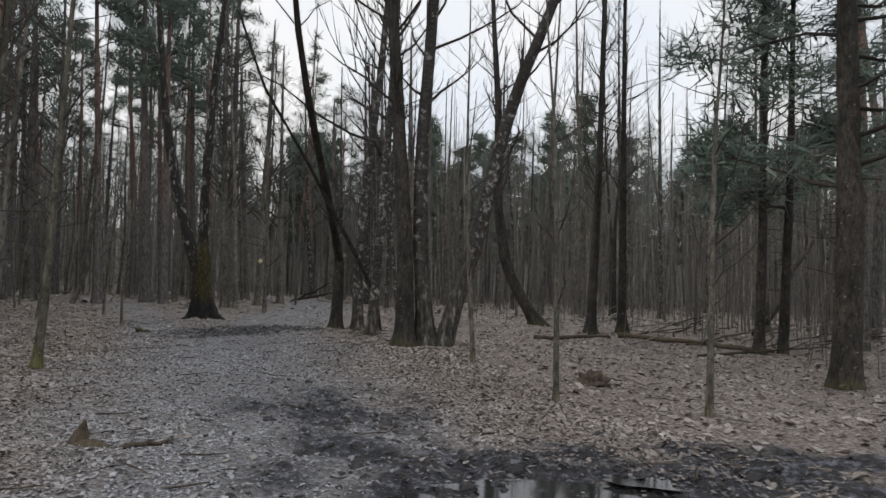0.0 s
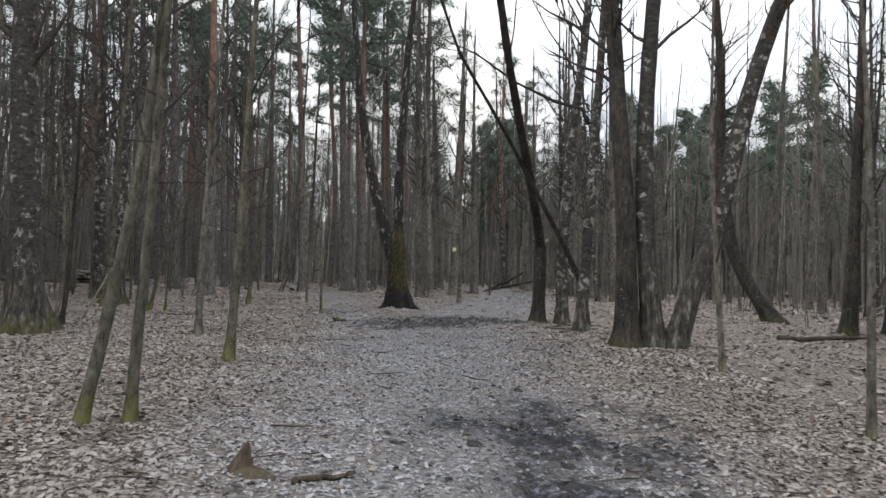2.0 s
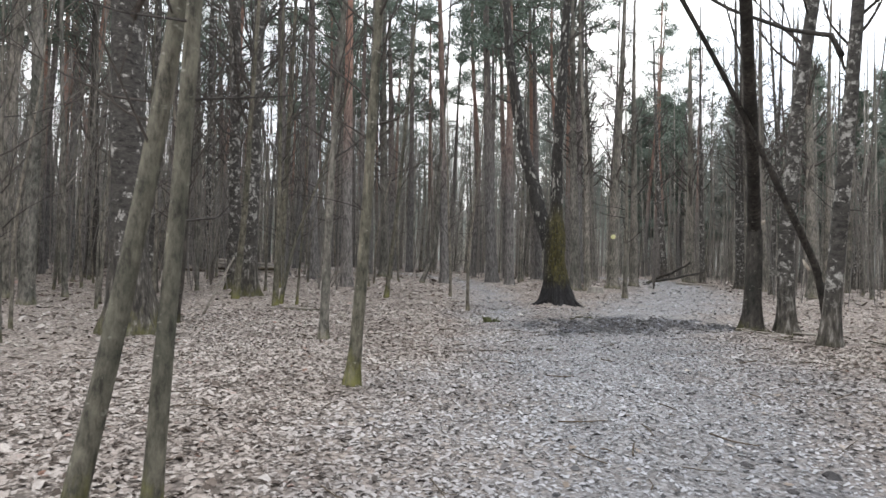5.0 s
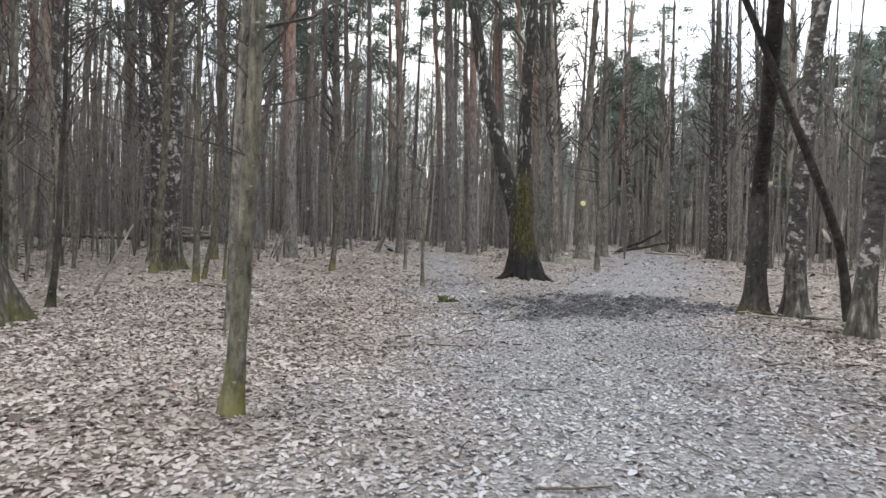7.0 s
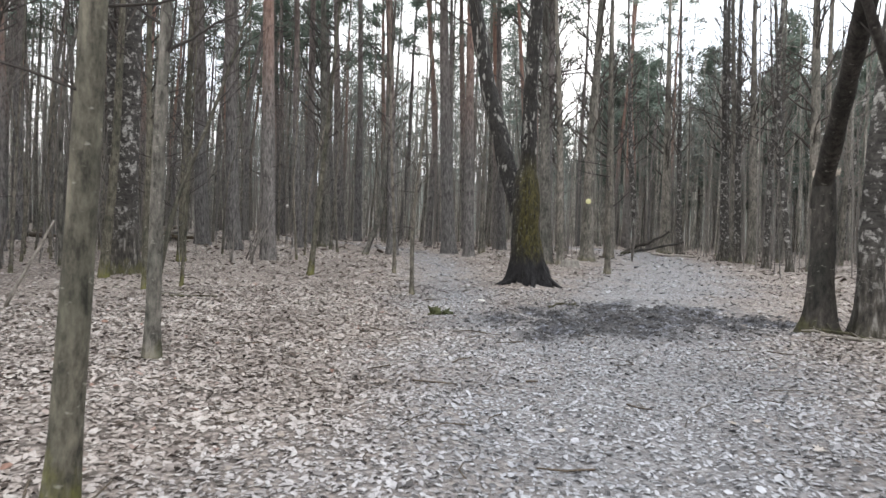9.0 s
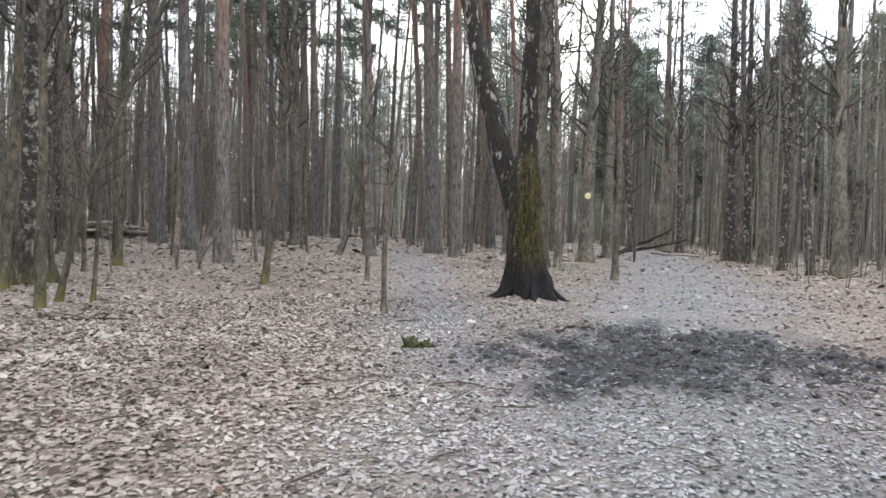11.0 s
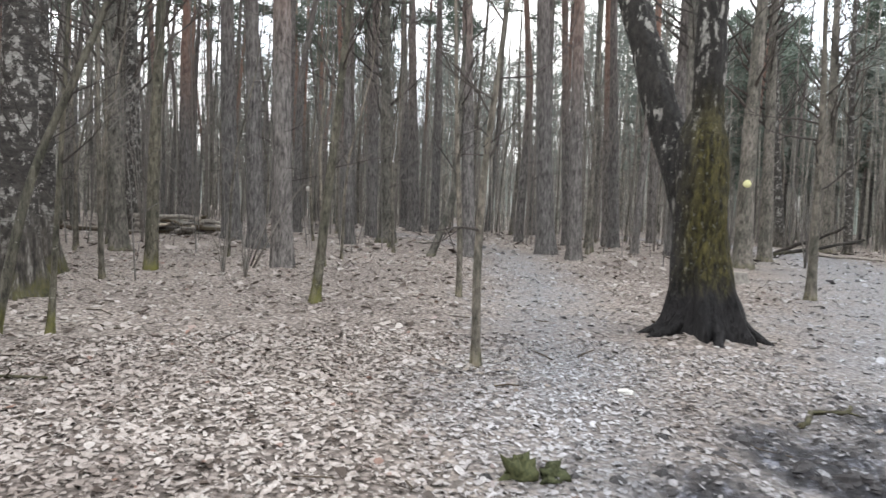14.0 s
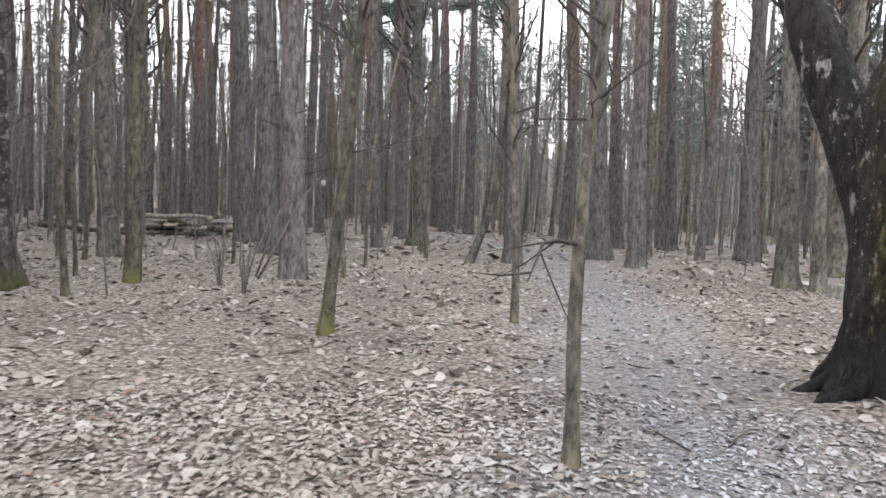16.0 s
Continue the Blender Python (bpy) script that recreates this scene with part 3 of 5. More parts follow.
tree("dark", 2.1, 25.17, 0.48, 15, [(0.98, -0.72, 0.07), (2.29, -1.32, 0.12), (4.45, -1.66, 0.15), (8.0, -1.72, 0.16), (11.83, -2.03, 0.18)], "dark tree with a swept curved foot")
tree("sapling", -0.13, 11.82, 0.09, 7, [(1.21, -0.1, 0.0), (3.11, -0.22, 0.0), (6.01, -0.24, 0.0)], "thin bare sapling growing from leaf litter")
tree("sapling", 1.02, 9.25, 0.09, 6, [(1.83, -0.03, 0.0), (3.65, -0.1, 0.01), (5.14, -0.24, 0.03)], "thin bare sapling growing from leaf litter")
tree("sapling", 2.89, 8.8, 0.1, 6, [(2.23, 0.01, -0.0), (3.57, 0.02, -0.01), (4.92, 0.1, -0.04)], "thin bare sapling growing from leaf litter")
tree("dark", 7.24, 18.26, 0.28, 14, [(3.15, 0.06, -0.02), (8.87, 0.05, -0.02)], "bare tree with dark wet bark")
tree("dark", 4.71, 23.21, 0.31, 15, [(5.26, -0.06, 0.01), (10.92, -0.11, 0.02)], "bare tree with dark wet bark")
tree("dark", 3.44, 21.44, 0.2, 14, [(4.99, 0.06, -0.01), (10.22, 0.12, -0.02)], "bare tree with dark wet bark")
tree("pine", 6.31, 12.17, 0.47, 20, [(2.78, 0.03, -0.02), (6.82, -0.01, 0.0)], "big dark pine with wide drooping boughs", low=3.4, bough=3.8, dense=40, bark=DARK)
tree("dark", 3.61, 22.89, 0.34, 15, [(5.5, 0.16, -0.02), (10.34, 0.24, -0.04)], "bare tree with dark wet bark")
tree("pine", 7.98, 18.58, 0.28, 14, [(4.62, 0.14, -0.06), (8.97, 0.18, -0.08)], "dark pine with low wide green boughs", low=3.6, bough=3.8, dense=40, bark=DARK)
tree("birch", -17.4, 18.5, 0.53, 17, [(1.92, 0.0, 0.01), (3.48, 0.01, 0.03)], "large birch with thick mossy root flare", moss=1)
tree("birch", -19.28, 19.7, 0.43, 17, [(2.06, -0.02, -0.05), (4.05, -0.05, -0.12)], "birch tree with mottled white and dark bark", moss=1)
tree("sapling", -14.71, 17.72, 0.07, 6, [(1.34, 0.02, 0.05), (2.46, 0.03, 0.1)], "thin bare sapling growing from leaf litter", moss=1)
tree("alder", -16.93, 17.66, 0.2, 14, [(2.43, 0.1, 0.13), (6.2, 0.16, 0.2)], "bare grey-brown alder tree with greenish base", moss=1)
tree("alder", -18.89, 21.36, 0.24, 14, [(2.18, 0.01, 0.02), (4.4, 0.04, 0.07)], "bare grey-brown alder tree with greenish base", moss=1)
tree("pine", -17.74, 23.46, 0.43, 20, [(2.29, -0.05, -0.06), (4.65, -0.09, -0.11)], "tall grey pine trunk with orange upper bark")
tree("pine", -21.36, 25.78, 0.46, 20, [(2.53, -0.09, -0.11), (5.72, -0.18, -0.22)], "tall grey pine trunk with orange upper bark")
tree("pine", -25.11, 27.84, 0.56, 20, [(3.61, -0.1, -0.14), (6.79, -0.18, -0.25)], "tall grey pine trunk with orange upper bark")
tree("alder", -14.19, 20.96, 0.14, 10, [(1.11, 0.06, 0.06), (2.05, 0.12, 0.12), (3.57, 0.2, 0.21)], "bare grey-brown alder tree with greenish base", moss=1)
tree("alder", -22.05, 31.72, 0.49, 15, [(3.94, -0.12, -0.1), (7.29, -0.24, -0.2)], "bare grey-brown alder tree with greenish base")
tree("sapling", -10.73, 19.69, 0.09, 6, [(1.15, -0.03, -0.02), (2.03, -0.0, -0.0), (2.71, 0.08, 0.04)], "thin sapling at the edge of the trodden path")
tree("sapling", -13.25, 23.1, 0.1, 7, [(0.75, -0.01, -0.0), (2.5, -0.12, -0.07), (3.87, -0.19, -0.11)], "thin bare sapling growing from leaf litter")
tree("alder", -17.84, 28.53, 0.21, 14, [(1.49, 0.43, 0.31), (3.98, 0.49, 0.35), (5.85, 0.54, 0.39)], "thin tree leaning from a slanted foot")
tree("pine", -16.73, 32.86, 0.55, 20, [(3.82, -0.22, -0.1), (6.75, -0.39, -0.18)], "tall grey pine trunk with orange upper bark")
tree("pine", -15.06, 31.26, 0.4, 20, [(3.53, -0.12, -0.05), (6.09, -0.2, -0.08)], "tall grey pine trunk with orange upper bark")
tree("pine", -18.71, 38.59, 0.4, 20, [(4.64, -0.28, -0.12), (8.49, -0.5, -0.22)], "tall grey pine trunk with orange upper bark")
tree("pine", -17.07, 39.22, 0.42, 20, [(4.64, -0.25, -0.09), (8.39, -0.46, -0.16)], "tall grey pine trunk with orange upper bark")
tree("pine", -14.03, 36.83, 0.58, 20, [(4.18, -0.12, -0.03), (7.3, -0.13, -0.03)], "tall grey pine trunk with orange upper bark")
tree("alder", -11.72, 30.42, 0.35, 15, [(2.72, -0.15, -0.03), (4.53, -0.26, -0.05)], "bare grey-brown alder tree with greenish base", moss=1)
tree("pine", -24.47, 46.42, 0.42, 20, [(11.33, -0.74, -0.38)], "tall grey pine trunk with orange upper bark")
tree("pine", -36.17, 44.78, 0.8, 20, [(12.73, -0.44, -0.42)], "tall grey pine trunk with orange upper bark")
tree("pine", -30.52, 43.28, 0.53, 20, [(11.48, -0.44, -0.35)], "tall grey pine trunk with orange upper bark")
tree("pine", -34.37, 44.75, 0.45, 20, [(12.44, -0.42, -0.37)], "tall grey pine trunk with orange upper bark")
tree("alder", -11.45, 34.24, 0.5, 15, [(3.99, -0.03, -0.01), (8.52, 0.08, 0.02)], "bare grey-brown alder tree with greenish base")
tree("sapling", -8.92, 27.37, 0.17, 7, [(3.13, -0.03, -0.01), (6.19, -0.17, -0.03)], "thin bare sapling growing from leaf litter")
tree("alder", -11.61, 38.33, 0.43, 15, [(4.48, -0.13, -0.03), (9.8, -0.32, -0.07)], "bare grey-brown alder tree with greenish base")
tree("alder", -11.04, 49.08, 0.65, 15, [(5.78, -0.13, -0.02), (13.01, -0.37, -0.05)], "bare grey-brown alder tree with greenish base")
tree("birch", -10.09, 48.07, 0.34, 17, [(7.05, -0.32, -0.04), (12.62, -0.53, -0.06)], "birch tree with mottled white and dark bark")
tree("birch", -7.46, 45.0, 0.43, 17, [(6.49, -0.27, -0.01), (11.42, -0.4, -0.02)], "birch tree with mottled white and dark bark")
tree("birch", -6.55, 40.61, 0.3, 17, [(4.71, -0.22, -0.0), (10.0, -0.4, -0.01)], "birch tree with mottled white and dark bark")
tree("alder", -5.92, 40.19, 0.42, 15, [(5.69, -0.27, 0.0), (9.82, -0.44, 0.0)], "bare grey-brown alder tree with greenish base")
tree("birch", -5.32, 37.4, 0.24, 14, [(3.38, -0.01, 0.0), (7.95, 0.04, -0.0)], "birch tree with mottled white and dark bark")
tree("birch", -4.44, 35.43, 0.24, 14, [(3.22, -0.42, 0.03), (8.28, -0.87, 0.06)], "birch tree with mottled white and dark bark")
tree("alder", -3.63, 35.66, 0.47, 15, [(4.08, -0.25, 0.02), (8.22, -0.43, 0.04)], "bare grey-brown alder tree with greenish base")
tree("alder", -14.88, 41.7, 0.46, 15, [(6.18, -0.3, -0.09), (11.15, -0.67, -0.2)], "bare grey-brown alder tree with greenish base")
tree("birch", -19.29, 16.74, 0.28, 14, [(2.98, -0.02, -0.03), (6.12, -0.04, -0.07)], "birch tree with mottled white and dark bark")
tree("sapling", -13.39, 12.94, 0.09, 7, [(1.06, 0.05, 0.09), (2.76, 0.02, 0.04), (4.25, -0.07, -0.13)], "thin bare sapling growing from leaf litter")
tree("sapling", -17.29, 15.35, 0.12, 7, [(2.21, 0.01, 0.01), (4.37, -0.08, -0.14)], "thin bare sapling growing from leaf litter")
tree("alder", -30.35, 27.29, 0.42, 15, [(5.57, -0.1, -0.14), (10.43, -0.21, -0.28)], "bare grey-brown alder tree with greenish base")
tree("alder", -14.55, 16.78, 0.15, 10, [(2.34, 0.01, 0.01), (5.59, -0.04, -0.05)], "bare grey-brown alder tree with greenish base", moss=1)
tree("dark", -12.92, 12.66, 0.1, 8, [(1.0, 0.14, 0.02), (2.0, 0.1, 0.06), (3.1, 0.2, 0.04), (4.4, 0.12, 0.1)], "slim crooked dark stem beside a pale sapling")
tree("alder", -13.3, 12.2, 0.08, 8, [(1.0, -0.05, 0.08), (2.2, -0.18, 0.1), (3.6, -0.2, 0.2)], "slim crooked stem beside a large birch", moss=1)
tree("birch", -28.95, 26.82, 0.53, 17, [(5.45, -0.08, -0.1), (10.14, -0.17, -0.22)], "birch tree with mottled white and dark bark")
tree("pine", -34.03, 42.73, 0.49, 20, [(15.63, -0.39, -0.34)], "tall grey pine trunk with orange upper bark")
tree("pine", -30.03, 48.73, 0.49, 20, [(17.03, -0.56, -0.36)], "tall grey pine trunk with orange upper bark")
tree("pine", -17.8, 40.27, 0.41, 20, [(7.21, -0.3, -0.13), (13.03, -0.62, -0.26)], "tall grey pine trunk with orange upper bark")
tree("alder", -11.7, 30.18, 0.4, 15, [(5.32, -0.24, -0.08), (9.21, -0.38, -0.13)], "bare grey-brown alder tree with greenish base")
tree("alder", -11.15, 30.08, 0.25, 14, [(5.28, -0.24, -0.08), (9.13, -0.56, -0.18)], "bare grey-brown alder tree with greenish base")
tree("birch", -13.53, 53.39, 0.49, 17, [(5.47, -0.59, -0.12), (12.94, -1.07, -0.22)], "birch tree with mottled white and dark bark")
tree("birch", -7.23, 42.04, 0.38, 17, [(7.1, -0.32, -0.03), (12.4, -0.56, -0.05)], "birch tree with mottled white and dark bark")
tree("alder", -6.71, 41.43, 0.37, 15, [(6.99, -0.39, -0.03), (12.17, -0.72, -0.06)], "bare grey-brown alder tree with greenish base")
tree("pine", -27.8, 40.54, 0.6, 20, [(18.66, -0.76, -0.53)], "tall grey pine trunk with orange upper bark")
tree("pine", -17.08, 29.13, 0.37, 20, [(7.81, -0.32, -0.19), (12.81, -0.59, -0.35)], "tall grey pine trunk with orange upper bark")
tree("alder", -22.67, 22.84, 0.41, 15, [(6.16, -0.22, -0.22), (11.89, -0.45, -0.46)], "bare grey-brown alder tree with greenish base")
tree("alder", -14.83, 17.25, 0.11, 8, [(1.13, 0.09, 0.18), (1.75, 0.16, 0.3), (2.62, 0.32, 0.61), (3.65, 0.49, 0.93)], "thin crooked bare tree slanting away from the path", moss=1)

# the snapped thin stem and the arched bough of the birch cluster beside the path
def cluster_extra():
    """The snapped, overhanging dark tree and the thin stem that leans beside it."""
    rng = random.Random(41)
    x, y = -3.98, 18.35
    ob = new("overhanging_tree")
    ob.matrix_world = pose(x, y, gz(x, y))
    tagged(ob, "dark wet tree bent over the path above a pale scar", "tree", "trees of the forest")
    low = Axis([(0.6, 0.02, 0.02), (1.4, 0.0, 0.1), (2.0, -0.02, 0.2)], 2.0)
    part("trunk", trunk_bag(low, 0.31, rng, 16, 1.1, 0.09, 0.12, step=0.14), DARK, ob)
    line = [(-0.03, 0.3, 1.62), (-0.02, 0.1, 2.0), (0.05, -0.7, 2.5), (0.12, -1.6, 3.0), (0.24, -3.4, 4.0), (0.34, -5.0, 4.95), (0.4, -6.2, 6.0), (0.42, -7.0, 7.4)]
    part("stem", leaning_stem(line, 0.135, 0.05, rng), DARK, ob)
    twigs = Bag()
    for u in (3, 4, 5, 6, 6, 7):
        p = line[u]
        limb(twigs, p, rng.uniform(0, 6.28), rng.uniform(0.6, 1.2), rng.uniform(1.2, 2.4), 0.02, rng, 4)
    part("crown", twigs, TWIG, ob)
    scar = Bag()
    for k in range(9):
        t = 6.2832 * k / 9
        p = Vector((0.135 * math.cos(t), 0.2 + 0.12 * math.sin(t), 2.0 + rng.uniform(-0.03, 0.05)))
        scar.tube([tuple(p), tuple(p + Vector((0.015 * math.cos(t), 0.01, 0.05))), tuple(p + Vector((0.02, 0, 0.09 + 0.1 * rng.random() * (k in (3, 4)))))], [0.022, 0.018, 0.004], 5)
    part("scar", scar, PALEWOOD, ob, "pale splintered bark ring")
    TREES.append((x, y))
    x, y = -2.72, 17.75
    ob = new("leaning_dead_stem")
    ob.matrix_world = pose(x, y, gz(x, y))
    tagged(ob, "thin dark stem leaning over, snapped at its pale foot", "dead stem")
    z = gz(x, y)
    line = [(0.02, 0.25, -0.1), (-0.08, 0.05, 0.6), (-0.2, -0.2, 1.2), (-0.5, -0.85, 1.95), (-0.95, -1.7, 2.98), (-1.4, -2.5, 4.0), (-2.1, -3.7, 5.4), (-2.5, -4.3, 6.8)]
    part("stem", leaning_stem(line, 0.075, 0.025, rng, 9), DARK, ob)
    twigs = Bag()
    for u in (4, 5, 5, 6, 6, 7):
        limb(twigs, line[u], rng.uniform(0, 6.28), rng.uniform(0.3, 1.1), rng.uniform(0.8, 1.6), 0.012, rng, 3)
    part("crown", twigs, TWIG, ob)
    scar = Bag()
    scar.tube([(-0.3, -0.26, 1.15), (-0.36, -0.3, 1.25), (-0.4, -0.3, 1.33)], [0.025, 0.03, 0.006], 6)
    part("broken_end", scar, PALEWOOD, ob, "pale splintered wood")
    x, y = -2.55, 16.4
    ob = new("arched_bough")
    ob.matrix_world = pose(x, y, gz(x, y))
    bough = Bag()
    bough.tube([(0.05, 0, 4.4), (-0.1, 0.05, 4.75), (-0.7, 0.15, 4.95), (-1.6, 0.25, 5.45), (-2.6, 0.3, 6.2), (-3.4, 0.3, 6.6)], [0.05, 0.042, 0.034, 0.029, 0.022, 0.01], 8)
    for p in ((-0.7, 0.15, 4.95), (-1.6, 0.25, 5.45), (-2.6, 0.3, 6.2)):
        limb(bough, p, rng.uniform(2, 4), 0.7, 1.2, 0.014, rng, 3)
    return ob, bough


def main_tree():
    """The forked old tree where the path divides."""
    x, y = -9.38, 22.4
    ob = new("forked_tree")
    ob.matrix_world = pose(x, y, gz(x, y))
    tagged(ob, "old forked tree, black wet foot, mossy trunk, peeling stems", "tree", "trees of the forest")
    rng = random.Random(5)
    low = Axis([(0.5, -0.06, -0.02), (1.23, -0.13, -0.04), (2.0, -0.16, -0.05), (2.75, -0.13, -0.045)], 2.75)
    part("trunk", trunk_bag(low, 0.6, rng, 40, 0.95, 0.1, step=0.07, profile=lambda h: float(np.interp(h, (0, 1.0, 1.9, 2.2, 2.5, 2.76), (1, 0.97, 0.97, 0.86, 0.55, 0.2)))), MAIN, ob)
    left = Axis([(1.35, -0.2, -0.02), (1.95, -0.47, 0.08), (2.6, -0.72, 0.18), (3.3, -0.97, 0.28), (4.6, -1.42, 0.43), (7, -2.0, 0.6), (10, -2.4, 0.7)], 13)
    right = Axis([(2.0, -0.12, -0.04), (2.6, -0.12, -0.04), (3.77, -0.14, -0.05), (4.6, -0.13, -0.04), (8, -0.1, 0.1), (11, 0.1, 0.2)], 15)
    for ax, d, s in ((left, 0.5, 1.0), (right, 0.41, 1.7)):
        part("stem", trunk_bag(ax, d, rng, 26, 0, 0.11, 0.75, start=s, step=0.1), MAIN, ob)
    bag = bare_crown(left, 0.3, rng, 0.4, 22)
    bag2 = bare_crown(right, 0.36, rng, 0.36, 26)
    part("crown", bag, TWIG, ob)
    part("crown", bag2, TWIG, ob)
    for a in (0.2, 1.3, 2.5, 3.4, 4.3, 5.4):
        a += rng.uniform(-0.2, 0.2)
        pts, root = [], Bag()
        for k, (r, z) in enumerate(((0.18, 0.36), (0.32, 0.16), (0.48, 0.05), (0.66, -0.01), (0.85, -0.08))):
            aa = a + 0.06 * k * rng.uniform(-1, 1)
            px, py = math.cos(aa) * r, math.sin(aa) * r
            pts.append((px, py, z + gz(x + px, y + py) - gz(x, y)))
        root.tube(pts, [0.13, 0.11, 0.075, 0.05, 0.02], 8)
        part("root", root, MAIN, ob)
    TREES.append((x, y))


main_tree()
bough_at, bough = cluster_extra()
birch_with_bough = CLUSTER_BIRCH
ob = part("bough", bough, DARK, birch_with_bough, "long arched bough")
bpy.data.objects.remove(bough_at)

# yellow blaze on the trunk by the far bend
bl = new("trail_blaze")
tagged(bl, "round yellow paint blaze on a grey trunk", "trail mark")
bl.matrix_world = look((-11.41, 34.0, 2.46), (-5.93, 12.2, 2.2))
bag = Bag()
bag.rings([[(r * math.cos(6.2832 * j / 14) * (1 + 0.1 * math.sin(3 * j)), r * math.sin(6.2832 * j / 14), z) for j in range(14)] for r, z in ((0.10, 0.12), (0.105, 0.0), (0.085, -0.012))])
part("paint", bag, BLAZE, bl)

# ---- the forest around ----
WALKED = [(0, 0), (-1.8, 3.7), (-3.8, 7.5), (-5.9, 12.2), (-9, 16.2)]
rng = random.Random(77)


def clear_of(x, y, gap):
    return all((x - a) ** 2 + (y - b) ** 2 > gap * gap for a, b in TREES)


def in_open(x, y):
    """The open glade round the walk and the trails that leave it."""
    if dist_line(x, y, WALKED) < 15 + (2 if x > 0 else 0) or dist_line(x, y, TRAIL_MAIN) < 3.0 or dist_line(x, y, TRAIL_SIDE) < 2.2:
        return True
    return (-19 < x < -1 and 12 < y < 31) or (-30 < x < -18 and 20.5 < y < 29.5)


protos = {}
for kind, n, dd, hh in (("pine", 5, 0.35, 20), ("birch", 3, 0.3, 17), ("alder", 4, 0.3, 16), ("dark", 3, 0.28, 15), ("sapling", 4, 0.08, 7), ("young", 5, 0.26, 14.5), ("pole", 6, 0.11, 12)):
    protos[kind] = []
    for i in range(n):
        protos[kind].append((kind, dd * (0.8 + 0.12 * i), hh * (0.88 + 0.07 * i)))
LABELS = {"pine": "tall pine trunk among the woods, crown of dark needles", "birch": "slim birch standing among the woods", "alder": "bare grey alder standing among the woods",
          "dark": "bare dark tree standing among the woods", "sapling": "thin bare sapling in the undergrowth", "pole": "slender bare young tree among the woods", "young": "young dense green pine standing among bare trees"}


def place(kind, x, y):
    """One tree of the woods: the first of each build is made, the rest are copies of it."""
    i = rng.randrange(len(protos[kind]))
    p = protos[kind][i]
    sway = rng.gauss(-0.02, 0.02)
    rot = pose(x, y, gz(x, y), sway + rng.gauss(0, 0.8), rng.gauss(-1.0, 0.9), rng.uniform(0, 360))
    if isinstance(p, tuple):
        k, d, h = p
        b = [(h * 0.3, rng.gauss(0, 0.1), rng.gauss(0, 0.1)), (h * 0.6, rng.gauss(0, 0.25), rng.gauss(0, 0.25))]
        if k == "young":
            ob = tree("pine", x, y, d, h, b, LABELS[k], low=h * 0.28, bough=2.3, far=True, dense=34)
        else:
            ob = tree("alder" if k == "pole" else k, x, y, d, h, b, LABELS[k], far=True, low=0.14 if k in ("pole", "alder") else None)
        ob.matrix_world = pose(x, y, gz(x, y), 0, 0, 0)
        protos[kind][i] = ob
    else:
        copy_thing(p, rot)
        TREES.append((x, y))


def scatter(count, box, kinds, gap, allowed):
    got, tries = 0, 0
    while got < count and tries < count * 60:
        tries += 1
        x, y = rng.uniform(box[0], box[1]), rng.uniform(box[2], box[3])
        if allowed(x, y) and clear_of(x, y, gap):
            place(rng.choice(kinds), x, y)
            got += 1


MIXED = ("pine", "pine", "pine", "alder", "alder", "birch", "dark", "sapling")
PINEWOOD = ("pine", "pine", "pine", "pole", "pole", "pole", "alder")
LIGHT = ("pole", "pole", "birch", "alder", "birch", "pole", "alder", "sapling", "dark")
scatter(230, (-56, -12, 14, 60), PINEWOOD, 1.1, lambda x, y: not in_open(x, y))
scatter(110, (-38, -13, -4, 30), PINEWOOD, 1.2, lambda x, y: not in_open(x, y))
scatter(100, (-14, 26, 27, 60), LIGHT, 1.5, lambda x, y: not in_open(x, y) and x > -12 - 0.1 * (y - 24))
scatter(44, (-34, -15, 2, 20), ("pole", "pole", "alder", "sapling", "sapling"), 1.0, lambda x, y: dist_line(x, y, WALKED) > 9.5 and x + 13 < -0.45 * (y - 8))
scatter(24, (8, 30, -6, 26), MIXED, 2.2, lambda x, y: not in_open(x, y))
scatter(60, (-22, 36, 52, 84), ("young",), 1.8, lambda x, y: not in_open(x, y))
scatter(16, (-30, 20, -26, -4), MIXED, 2.5, lambda x, y: dist_line(x, y, TRAIL_MAIN) > 3)
scatter(40, (-26, -9, 6, 30), ("sapling",), 0.8, lambda x, y: dist_line(x, y, WALKED) > 7 and dist_line(x, y, TRAIL_SIDE) > 3 and not (-17 < x and y > 18))

# far woods that close the view on every side
bag, far_green = Bag(), Bag()
